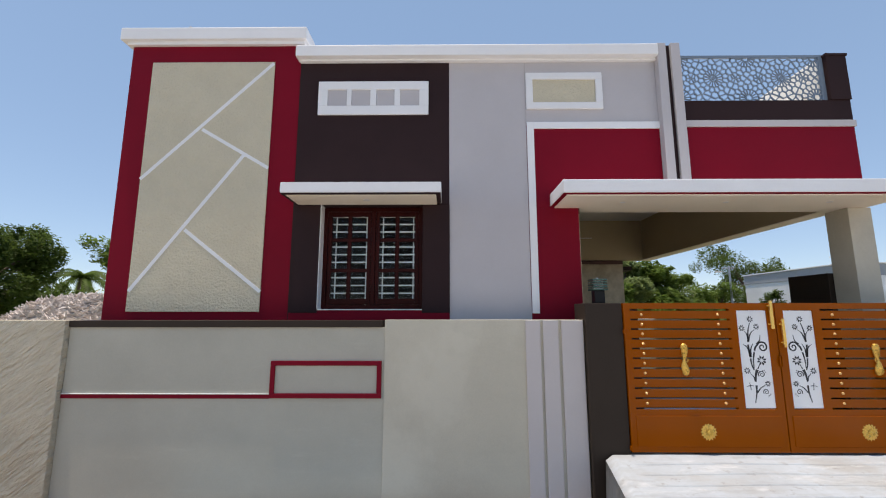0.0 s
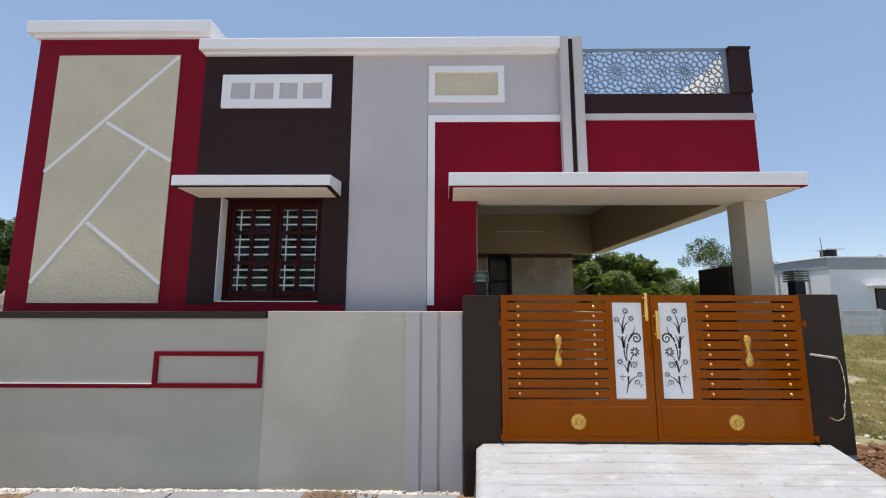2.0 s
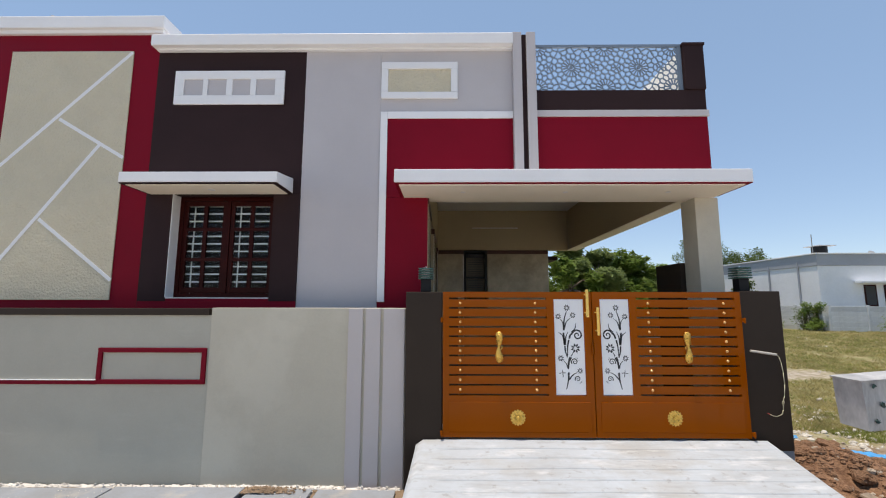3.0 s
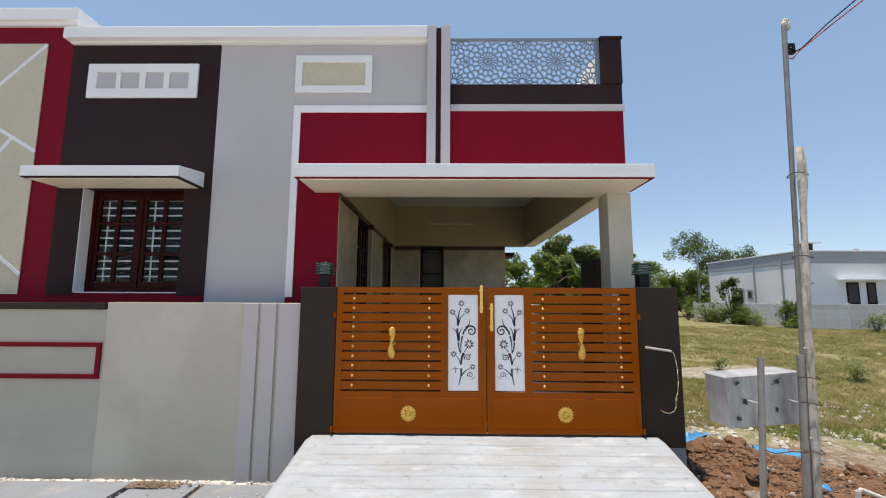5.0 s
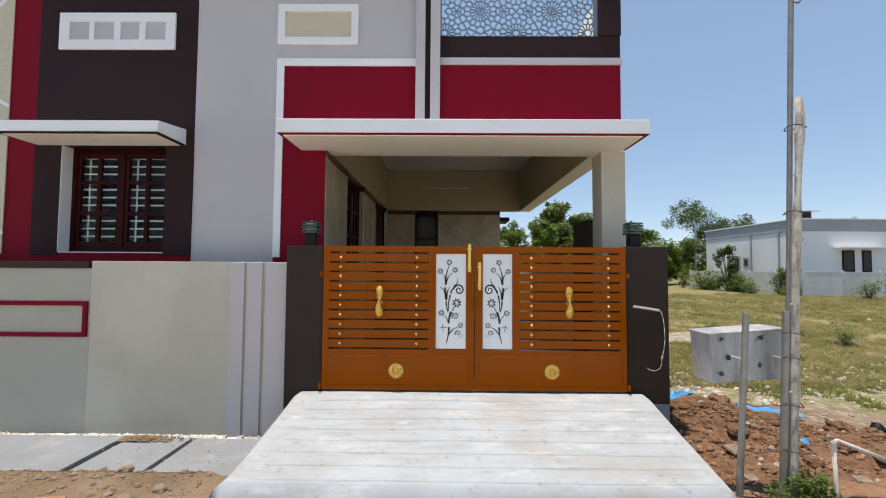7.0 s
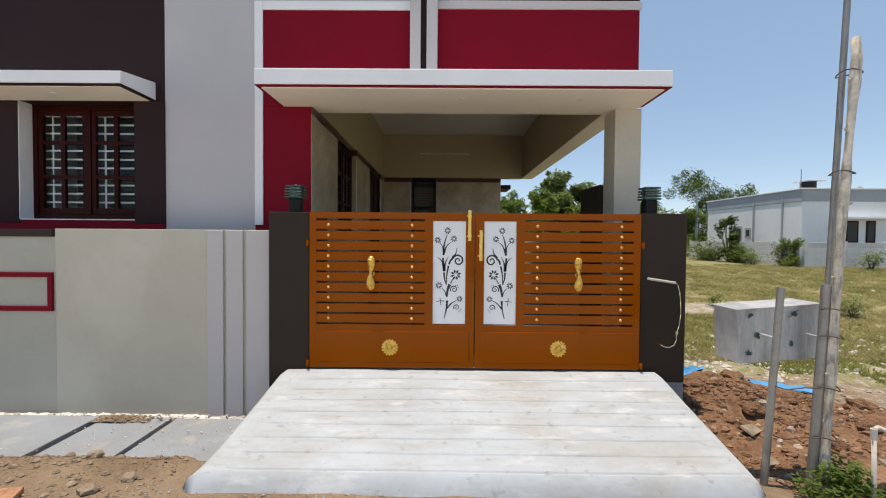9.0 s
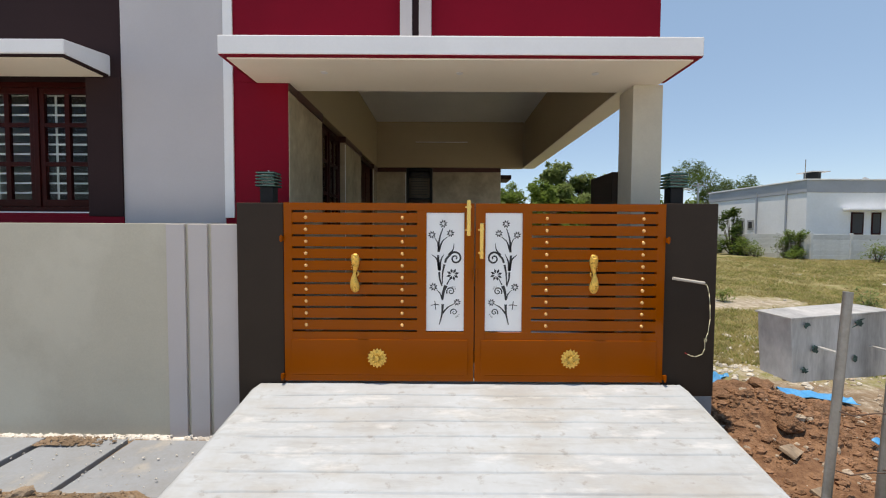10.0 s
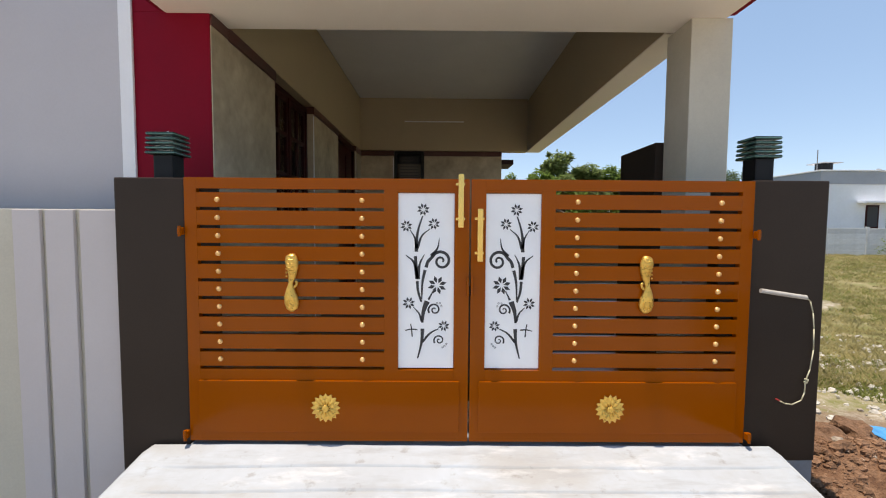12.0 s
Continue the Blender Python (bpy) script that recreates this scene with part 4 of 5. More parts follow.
def gate_leaf(x0, x1, mirror):
    """One leaf: tube frame, ten slats with studs, a flower sheet, a sheet panel below."""
    y0, y1 = CY - 0.005, CY + 0.04
    g = thing("gate_leaf", "copper-brown steel gate leaf with slats and flower sheet", "gate", "gate leaves", at=((x0 + x1) / 2, CY, 0.553))

    def X(d):
        return x1 - d if mirror else x0 + d

    def bar(nm, a, b, c, d, ya=y0, yb=y1, bev=0.0012, mt=M_RUST, lb=""):
        return box_part(nm, g, mt, min(X(a), X(b)), max(X(a), X(b)), ya, yb, c, d, bev, lb)

    L = x1 - x0
    bar("frame_bar", 0, 0.064, 0.553, 1.985)
    bar("frame_bar", L - 0.079, L, 0.553, 1.985)
    bar("frame_bar", 0.064, L - 0.079, 1.926, 1.985)
    bar("frame_bar", 0.064, L - 0.079, 0.553, 0.603)
    bar("frame_bar", 0.064, L - 0.079, 0.885, 0.952)
    bar("frame_bar", 1.062, 1.136, 0.952, 1.926)
    bar("frame_bar", 1.136, L - 0.079, 1.912, 1.926, bev=0.002)
    bar("lower_sheet", 0.056, L - 0.048, 0.606, 0.892, y0 - 0.009, y0 + 0.02, 0.004)
    pitch = 0.0955
    for k in range(10):
        zt = 1.907 - k * pitch
        bar("slat", 0.064, 1.062, zt - 0.0785, zt, y0 + 0.0004, y0 + 0.03, 0.0012)
        for sx in (0.176, 0.944):
            bm = bmesh.new()
            bmesh.ops.create_uvsphere(bm, u_segments=10, v_segments=6, radius=0.0145, matrix=Matrix.Translation((X(sx), y0 - 0.001, zt - 0.039)) @ Matrix.Diagonal((1, 0.9, 1, 1)))
            part("stud", bm, M_BRASS, g, smooth=True)
    # Dark sheet put in for the shadow seen through the hinge-side slots.
    bar("back_plate", 0.064, 0.156, 0.952, 1.926, y0 + 0.034, y0 + 0.040, 0.0, M_PILLAR, "dark sheet in place of shade behind slats")
    flower_panel(g, min(X(1.136), X(L - 0.080)), max(X(1.136), X(L - 0.080)), 0.960, 1.910, y0 + 0.012, mirror)
    gold_handle(g, X(0.57), 1.433, y0 - 0.002, mirror)
    medallion(g, X(0.745), 0.744, y0 - 0.009)
    bx0 = X(L - 0.047)
    zb0, zb1 = ((1.727, 2.010) if not mirror else (1.546, 1.829))
    bolt = box_part("tower_bolt", g, M_BOLT, bx0 - 0.015, bx0 + 0.015, y0 - 0.03, y0 - 0.008, zb0, zb1, 0.005, "gold tower bolt")
    for zz in (zb0 + 0.04, zb1 - 0.06):
        bm = bmesh.new()
        bx(bm, bx0 - 0.028, bx0 + 0.022, y0 - 0.012, y0 - 0.0005, zz, zz + 0.014, 0.002)
        part("bracket", bm, M_BOLT, bolt)
    for hz in (1.70, 0.595):
        bm = bmesh.new()
        bx(bm, min(X(-0.024), X(0.0)), max(X(-0.024), X(0.0)), y0 - 0.03, y0 + 0.0, hz - 0.02, hz + 0.02, 0.004)
        cyl(bm, (X(-0.010), y0 - 0.030, hz - 0.028), (X(-0.010), y0 - 0.030, hz + 0.028), 0.008)
        part("hinge", bm, M_RUST, g)
    lk = bmesh.new()
    bx(lk, min(X(L), X(L - 0.014)), max(X(L), X(L - 0.014)), y0 - 0.02, y0, 1.36, 1.466, 0.005)
    part("hasp", lk, M_RUST, g)


gate_leaf(1.795, 3.313, False)
gate_leaf(3.322, 4.834, True)

# tube light stub and loose wire on the gate pillar
tl = thing("wall_light", "white tube fitting with loose hanging wire", "light", at=(4.93, 4.352, 1.38))
rod_part("tube", tl, M_PVC, (4.925, 4.340, 1.392), (5.18, 4.340, 1.355), 0.0125)
tube_part("wire", tl, M_WIREW, [(5.18, 4.342, 1.355), (5.205, 4.342, 1.335), (5.222, 4.340, 1.27), (5.232, 4.340, 1.18), (5.236, 4.340, 1.06), (5.222, 4.340, 0.95), (5.20, 4.340, 0.885), (5.198, 4.338, 0.82), (5.18, 4.338, 0.775), (5.13, 4.338, 0.752), (5.09, 4.336, 0.758), (5.055, 4.335, 0.775)], 0.0032)
tube_part("knot", tl, M_WIREW, [(5.19, 4.334, 0.90), (5.21, 4.334, 0.895), (5.205, 4.336, 0.875), (5.188, 4.334, 0.885)], 0.004)
rod_part("wire_end", tl, M_WIRER, (5.055, 4.335, 0.775), (5.037, 4.335, 0.785), 0.0045, seg=8, label="red stripped end")

# ---------- ramp and yard ----------
def ramp_mesh():
    ny, nx = 260, 50
    verts, faces = [], []
    ya, yb = 3.02, 4.29
    for j in range(ny + 1):
        y = ya + (yb - ya) * j / ny
        t = (y - 3.12) / (yb - 3.12)
        u0 = max(0.0, t)
        xl, xr = 1.39 + 0.14 * math.sqrt(u0), 5.075 - 0.03 * u0
        for i in range(nx + 1):
            u = i / nx
            x = xl + (xr - xl) * u
            z = 0.241 + 0.292 * t + 0.006 * noise.noise((x * 1.3, y * 2, 3)) + 0.003 * noise.noise((x * 6, y * 6, 5))
            ph = (y + 0.012 * noise.noise((x * 0.8, y, 1)) - 3.13) / 0.145
            d = abs(ph - round(ph)) * 0.145
            if 0.06 < u < 0.97 and y < 4.24:
                z -= 0.014 * max(0.0, 1 - d / 0.008)
            e = min(u, 1 - u) * (xr - xl)
            z -= 0.05 * max(0.0, 1 - e / 0.07) ** 2
            z -= 0.115 * max(0.0, 1 - (y - ya) / 0.12) ** 2
            verts.append((x, y, z))
    n = nx + 1
    for j in range(ny):
        for i in range(nx):
            faces.append((j * n + i, j * n + i + 1, (j + 1) * n + i + 1, (j + 1) * n + i))
    rim = [j * n for j in range(ny, -1, -1)] + list(range(1, n)) + [j * n + nx for j in range(1, ny + 1)]
    base = len(verts)
    for k in rim:
        x, y, z = verts[k]
        y = y if k > nx else ya
        wob = 0.02 * noise.noise((x * 4, y * 4, 8))
        out = 0.10 * (1 - (y - ya) / (yb - ya)) + 0.015
        sx = -1 if x < 2 else (1 if x > 5 else 0)
        verts.append((x + sx * (out + wob), y - (0.012 if k <= n else 0), 0.0))
    for k in range(len(rim) - 1):
        faces.append((rim[k], rim[k + 1], base + k + 1, base + k))
    return raw_part("ramp", verts, faces, M_CONC, smooth=True)


tagged(ramp_mesh(), "whitewashed grooved concrete ramp up to the gate", "ramp", kind="structure")
yd = box_part("yard_floor", None, M_YARD, -3.87, 5.24, WY + 0.2, HY - 0.002, 0.0, 0.50, 0)
tagged(yd, "narrow pale cement yard behind the compound wall", "floor", kind="structure")
th = box_part("threshold", None, M_SLAB, 1.79, 4.846, CY - 0.01, WY + 0.198, 0.0, 0.528, 0.004)
tagged(th, "cement threshold under the gate", "floor", kind="structure")
nw = box_part("neighbour_wall", None, M_NEIGH, -9, -3.934, WY - 0.05, WY + 0.2, 0, 1.81, 0.006)
sw = box_part("side_wall", None, M_BEIGEL, 5.09, 5.24, 4.72, 12.0, 0, 1.74, 0.006)
tagged(sw, "beige side compound wall beside the porch", "wall", kind="structure")
rw = box_part("rear_wall", None, M_BEIGEL, 4.33, 5.24, 12.0, 12.15, 0, 1.74, 0.006)
tagged(rw, "beige rear compound wall behind the porch", "wall", kind="structure")
tagged(nw, "rough textured beige neighbouring compound wall", "wall", kind="structure")

for i, (x0, x1, dz, rz) in enumerate(((-2.75, -1.42, 0.0, 0.4), (-1.39, -0.13, 0.012, 0.0), (-0.06, 0.545, 0.0, 0.6), (0.575, 1.33, -0.004, -0.4))):
    bm = bmesh.new()
    bx(bm, x0, x1, 3.52 + 0.02 * (i % 2), 4.27, 0.0, 0.075 + dz, 0.008)
    s = part("drain_slab", bm, M_SLAB)
    s.rotation_euler = (0, 0, radians(rz * 0.3))
    tagged(s, "grey cement drain cover slab lying on dirt", "slab", "drain slabs")


def rock_mesh(name, material, seed, sub=2, rough=0.35):
    bm = bmesh.new()
    bmesh.ops.create_icosphere(bm, subdivisions=sub, radius=1.0)
    for v in bm.verts:
        v.co *= 1 + rough * noise.noise(v.co * 1.6 + Vector((seed * 7.1, 0, 0)))
        v.co.z *= 0.65
    me = bpy.data.meshes.new(name)
    bm.to_mesh(me)
    bm.free()
    me.materials.append(material)
    return me


def scatter(name, label, category, material, count, area, size, seed, keep=None, flat=1.0, dz=0.0):
    """Many small angular bits joined into one mesh that lies on the ground."""
    rng = random.Random(seed)
    verts, faces = [], []
    while count:
        x, y = rng.uniform(area[0], area[1]), rng.uniform(area[2], area[3])
        if keep and not keep(x, y, rng):
            continue
        count -= 1
        s = size[0] * (size[1] / size[0]) ** (rng.random() ** 2.2)
        z = ground_z(x, y)
        a = rng.uniform(0, 6.28)
        b = len(verts)
        ring = rng.choice((4, 5, 6))
        for lay, (rr, hz) in enumerate(((1.0, -0.3), (0.95, 0.25), (0.5, 0.6))):
            for k in range(ring):
                t = a + 6.283 * k / ring + 0.2 * lay
                q = s * rr * rng.uniform(0.7, 1.15)
                verts.append((x + q * math.cos(t), y + q * 0.8 * math.sin(t), z + s * hz * flat * rng.uniform(0.8, 1.2) + dz))
        for lay in range(2):
            for k in range(ring):
                k2 = (k + 1) % ring
                faces.append((b + lay * ring + k, b + lay * ring + k2, b + (lay + 1) * ring + k2, b + (lay + 1) * ring + k))
        faces.append(tuple(b + 2 * ring + k for k in range(ring)))
    ob = raw_part(name, verts, faces, material)
    return tagged(ob, label, category, kind="stuff")


def off_ramp(x, y, rng):
    return not (1.2 < x < 5.3 and y > 3.0)


scatter("road_pebbles", "small brown stones and clods on dirt road", "gravel", M_STONE, 2600, (-4, 8, 2.2, 3.6), (0.006, 0.04), 3, off_ramp)
scatter("ramp_gravel", "grey gravel spilt at the ramp foot", "gravel", M_GRAVEL, 500, (1.0, 5.2, 2.88, 3.12), (0.006, 0.018), 4)
scatter("mortar_debris", "pale mortar crumbs along the wall foot", "debris", M_MORTAR, 750, (-3.8, 1.38, 4.25, 4.38), (0.003, 0.016), 5, dz=0.03)
fv, ff = [], []
for i in range(261):
    x = -3.93 + i * 0.0204
    hgt = 0.058 + 0.010 * noise.noise((x * 3, 0, 2)) + 0.012 * noise.noise((x * 14, 0, 5)) + 0.014 * noise.noise((x * 37, 0, 5))
    dep = 0.07 + 0.04 * noise.noise((x * 4, 3, 2)) + 0.02 * noise.noise((x * 15, 3, 5))
    fv += [(x, WY - 0.001, 0.0), (x, WY - 0.001, hgt), (x, WY - dep * 0.45, hgt - 0.012), (x, WY - dep, 0.0)]
for i in range(260):
    a = i * 4
    for k in range(3):
        ff.append((a + k, a + k + 1, a + 5 + k, a + 4 + k))
fil = raw_part("mortar_fillet", fv, ff, M_MORTAR)
tagged(fil, "rough crumbling mortar along the wall foot", "mortar", kind="structure")
scatter("slab_grit", "mortar specks on the drain slabs", "debris", M_MORTAR, 200, (-2.7, 1.3, 3.56, 4.2), (0.004, 0.012), 15, dz=0.048)
scatter("slab_dirt", "brown dirt spilt on slabs beside the wall", "soil", M_CRUMB, 900, (-0.45, 0.5, 4.14, 4.3), (0.005, 0.022), 17, lambda x, y, r: r.random() < math.exp(-((x - 0.0) / 0.28) ** 2), flat=0.6, dz=0.05)
scatter("dirt_crumbs", "loose brown crumbs over the dirt road", "gravel", M_CRUMB, 12000, (-3.5, 7.5, 2.5, 3.62), (0.003, 0.014), 16, off_ramp)
scatter("soil_clods", "red-brown soil clods heaped beside the ramp", "soil", M_REDSOIL, 4200, (5.35, 9, 3.2, 5.9), (0.005, 0.055), 6, lambda x, y, r: y < 5.25 - 0.55 * max(0.0, x - 6) + 0.3 * (r.random() - 0.5) and r.random() < 0.16 + 0.84 * math.exp(-((x - 6.3) / 0.9) ** 2 - ((y - 4.9) / 0.6) ** 2))
scatter("soil_stones", "grey and pale stones mixed into dug soil", "stones", M_STONE2, 900, (5.3, 9, 3.2, 6.0), (0.005, 0.05), 21)
scatter("white_rubble", "pale broken rubble and stones on field edge", "rubble", M_RUBBLE, 5200, (5.4, 13, 5.3, 9.2), (0.006, 0.06), 7, lambda x, y, r: r.random() < math.exp(-((y - 6.9 - 0.1 * (x - 7)) / 0.8) ** 2) * (0.35 + 0.65 * (noise.noise((x * 1.4, y * 1.4, 6)) > 0)))
scatter("field_stones", "scattered pale stones in dry grass field", "stones", M_RUBBLE, 110, (7, 22, 8, 20), (0.02, 0.08), 8)

# broken edge of the trench
bv, bf = [], []
for i in range(121):
    x = 6.0 + i * 0.025
    f = 0.05 * noise.noise((x * 2.2, 0, 1)) + 0.035 * noise.noise((x * 9, 0, 3))
    h = 0.02 * noise.noise((x * 3, 0, 7)) + 0.012 * noise.noise((x * 13, 0, 7))
    g = ground_z(x, 3.78)
    bv += [(x, 3.78, g - 0.01), (x, 3.60, g + 0.03 + h), (x, 3.43 + f, 0.02 + h), (x, 3.42 + f, -0.015 + h), (x, 3.47 + f, -0.035 + h), (x, 3.66, -0.06)]
for i in range(120):
    for k in range(5):
        a = i * 6 + k
        bf.append((a, a + 1, a + 7, a + 6))
tagged(raw_part("trench_edge", bv, bf, M_REDSOIL), "crumbling overhanging soil edge along dug trench", "soil", kind="structure")
for i, (x, y, s, r) in enumerate(((5.76, 4.12, 0.13, 0.6), (6.55, 3.72, 0.09, 0.2), (6.9, 3.9, 0.10, 1.1), (6.2, 3.75, 0.07, 2.0), (5.62, 3.72, 0.08, 0.4))):
    bm = bmesh.new()
    bx(bm, -s * 0.8, s * 0.8, -s * 0.42, s * 0.42, -0.012, 0.012, 0.005)
    for v in bm.verts:
        v.co += Vector([0.2 * s * noise.noise(v.co * 9 + Vector((k * 3, i, 0))) for k in range(2)] + [0.0])
    ob = part("rubble_slab", bm, M_STONE)
    ob.location, ob.rotation_euler = (x, y, ground_z(x, y) + 0.025), (0.35, 0.1, r)
    tagged(ob, "flat broken piece of brown masonry on soil", "rubble", "broken masonry pieces")
bag = new("plastic_bag", rock_mesh("plastic_bag", M_BLACK, 77, 3, 0.9))
bag.location, bag.scale = (7.51, 4.49, ground_z(7.51, 4.49) + 0.07), (0.09, 0.08, 0.12)
tagged(bag, "crumpled black plastic bag on the soil", "bag")

# larger boulders of soil
for i, (x, y, s) in enumerate(((5.92, 5.02, 0.17), (6.25, 5.1, 0.13), (5.62, 4.85, 0.10), (6.5, 4.7, 0.10), (6.0, 4.45, 0.09), (5.75, 4.2, 0.07), (7.1, 4.5, 0.12), (6.75, 4.1, 0.07), (7.5, 4.2, 0.10), (6.3, 3.9, 0.06))):
    ob = new("soil_lump", rock_mesh("soil_lump", M_REDSOIL, i + 1, 3, 0.55))
    ob.location, ob.scale, ob.rotation_euler = (x, y, ground_z(x, y) + s * 0.15), (s * 1.2, s, s), (0, 0, i * 1.3)
    tagged(ob, "rough red-brown lump of dug soil", "soil lump", "soil lumps")
for i, (x, y, s) in enumerate(((0.95, 3.2, 0.045), (0.8, 3.05, 0.05), (1.15, 2.95, 0.03), (0.48, 3.48, 0.05), (-0.6, 3.3, 0.035), (2.2, 2.9, 0.03), (3.9, 2.85, 0.025))):
    ob = new("stone", rock_mesh("stone", M_STONE, i + 30, 2, 0.4))
    ob.location, ob.scale = (x, y, ground_z(x, y) + s * 0.3), (s * 1.2, s, s)
    tagged(ob, "loose brown stone on the dirt", "stone", "loose stones")

bm = bmesh.new()
bx(bm, -0.115, 0.115, -0.055, 0.055, -0.037, 0.037, 0.008)
for v in bm.verts:
    v.co += Vector([0.006 * noise.noise(v.co * 20 + Vector((k, 0, 0))) for k in range(3)])
brick = part("brick", bm, M_BRICK)
brick.location, brick.rotation_euler = (0.33, 2.93, ground_z(0.33, 2.93) + 0.012), (0.1, 0.05, 0.35)
tagged(brick, "loose orange clay brick lying on the dirt", "brick")

# ---------- utility poles and meter box ----------
post = thing("steel_post", "short grey galvanised steel post with wire ties", "post", at=(5.2, 3.22, 0))
rod_part("pipe", post, M_GALV, (5.165, 3.22, -0.15), (5.262, 3.22, 1.445), 0.0225)
mb = thing("meter_box", "dented grey sheet-metal meter box with peeling patches", "box", at=(5.35, 3.42, 0.9))
yaw_box = Matrix.Translation((5.10, 3.36, 0.89)) @ Matrix.Rotation(radians(3), 4, "Z") @ Matrix.Rotation(radians(-4), 4, "Y") @ Matrix.Translation((0, 0, -0.90))
bm = bmesh.new()
bx(bm, 0.0, 0.60, 0.0, 0.24, 0.90, 1.275, 0.006)
bmesh.ops.subdivide_edges(bm, edges=[e for e in bm.edges if e.calc_length() > 0.2], cuts=3, use_grid_fill=True)
for v in bm.verts:
    v.co.y += 0.008 * noise.noise(v.co * 5)
bmesh.ops.transform(bm, matrix=yaw_box, verts=bm.verts)
part("body", bm, M_BOXM, mb)
bm = bmesh.new()
bx(bm, -0.012, 0.612, -0.014, 0.25, 1.276, 1.286, 0.003)
bmesh.ops.transform(bm, matrix=yaw_box, verts=bm.verts)
part("lid", bm, M_BOXM, mb, "pale top sheet")
for x, y0, y1 in ((5.24, 3.238, 3.375), (5.57, 3.272, 3.392)):
    box_part("bracket", mb, M_BOXM, x - 0.012, x + 0.012, y0, y1, 1.10, 1.109, 0.001, "thin fixing strap")
rngp = random.Random(5)
for px, pz, s in ((0.08, 1.235, 0.024), (0.40, 1.23, 0.055), (0.13, 1.09, 0.036), (0.37, 1.02, 0.026), (0.06, 0.975, 0.028)):
    bm = bmesh.new()
    pts = [(px + s * rngp.choice((0.25, 0.5, 1.0)) * math.cos(a), pz + s * 0.8 * rngp.choice((0.3, 0.6, 1.0)) * math.sin(a)) for a in [i * 0.42 for i in range(15)]]
    prism(bm, pts, "y", -0.016, -0.009)
    bmesh.ops.transform(bm, matrix=yaw_box, verts=bm.verts)
    part("label_scrap", bm, M_SCRAP, mb, "torn dark green patch")
pole = thing("steel_pole", "tall thin grey steel service pole with cable clamp", "pole", at=(5.62, 3.25, 0))
rod_part("sleeve", pole, M_GALV, (5.515, 3.25, -0.1), (5.588, 3.25, 1.46), 0.030)
rod_part("pipe", pole, M_GALV, (5.575, 3.29, -0.1), (5.735, 3.29, 4.15), 0.019)
tube_part("cap", pole, M_PVC, [(5.735, 3.29, 4.15), (5.738, 3.29, 4.19), (5.75, 3.29, 4.205), (5.765, 3.29, 4.19), (5.765, 3.29, 4.12)], 0.019)
bm = bmesh.new()
bx(bm, 5.735, 5.80, 3.27, 3.31, 3.90, 3.99, 0.01)
part("clamp", bm, M_BLACK, pole)
tube_part("red_wire", pole, M_WIRER, [(5.73, 3.27, 3.86), (5.755, 3.26, 3.84), (5.80, 3.25, 3.90), (5.98, 3.2, 4.05), (6.6, 3.0, 4.55), (9.0, 2.3, 6.2)], 0.005, 6)
tube_part("black_wire", pole, M_BLACK, [(5.755, 3.27, 3.95), (5.79, 3.26, 3.91), (5.83, 3.25, 3.93), (6.0, 3.2, 4.10), (6.6, 3.02, 4.62), (9.0, 2.35, 6.3)], 0.005, 6)
bam = thing("bamboo_pole", "weathered wooden pole tied beside steel pipe", "pole", at=(5.64, 3.22, 0))
bm = bmesh.new()
pp = [Vector((5.555 + 0.045 * t + 0.008 * math.sin(t * 2.3), 3.205 + 0.008 * math.sin(t * 1.7), t)) for t in [i * 0.16 - 0.1 for i in range(20)]] + [Vector((5.690, 3.21, 3.07))]
rings = []
for i, p in enumerate(pp):
    rr = 0.025 + 0.0035 * math.sin(i * 1.1) + (0.006 if i % 4 == 2 else 0.0)
    rings.append([bm.verts.new(p + Vector((rr * math.cos(a), rr * math.sin(a), 0))) for a in [k * math.pi / 6 for k in range(12)]])
for ra, rb in zip(rings[:-1], rings[1:]):
    for k in range(12):
        bm.faces.new((ra[k], ra[(k + 1) % 12], rb[(k + 1) % 12], rb[k]))
bm.faces.new(rings[-1])
part("trunk", bm, M_BAMBOO, bam, smooth=True)
for i in (6, 10, 13, 16, 18):
    p = pp[i]
    rod_part("branch_stub", bam, M_BAMBOO, p, p + Vector((0.05 if i % 2 else -0.045, -0.01, 0.02)), 0.012, 0.007, 6)
for tz in (0.45, 0.78, 1.12, 1.30, 2.2, 2.85):
    bm = bmesh.new()
    c = Vector((5.565 + 0.04 * tz, 3.235, tz))
    pts = [c + Vector((0.066 * math.cos(a), 0.066 * math.sin(a), 0.01 * math.sin(2 * a))) for a in [i * 2 * math.pi / 12 for i in range(13)]]
    tube(bm, pts, 0.004, 5)
    if tz < 0.9:
        tube(bm, [(5.22, 3.2, tz + 0.015), (5.30, 3.2, tz - 0.01), (5.42, 3.2, tz + 0.005), (5.53, 3.2, tz)], 0.004, 5)
    part("wire_tie", bm, M_RUSTW, bam)
pv = thing("plastic_pipe", "bent white plastic water pipe standing in soil", "pipe", at=(5.69, 3.0, 0))
tube_part("pipe", pv, M_PVC, [(5.70, 3.0, -0.1), (5.675, 3.0, 0.60), (5.70, 3.0, 0.615), (6.05, 3.03, 0.48)], 0.0125, 10)
bmesh_el = bmesh.new()
cyl(bmesh_el, (5.677, 3.0, 0.54), (5.675, 3.0, 0.605), 0.0175)
part("elbow", bmesh_el, M_PVC, pv)
pv2 = thing("plastic_pipe", "short white plastic pipe stub before textured wall", "pipe", at=(-4.4, 4.0, 0))
tube_part("pipe", pv2, M_PVC, [(-4.26, 4.0, -0.05), (-4.26, 4.0, 0.56), (-4.36, 4.0, 0.60)], 0.03, 10)
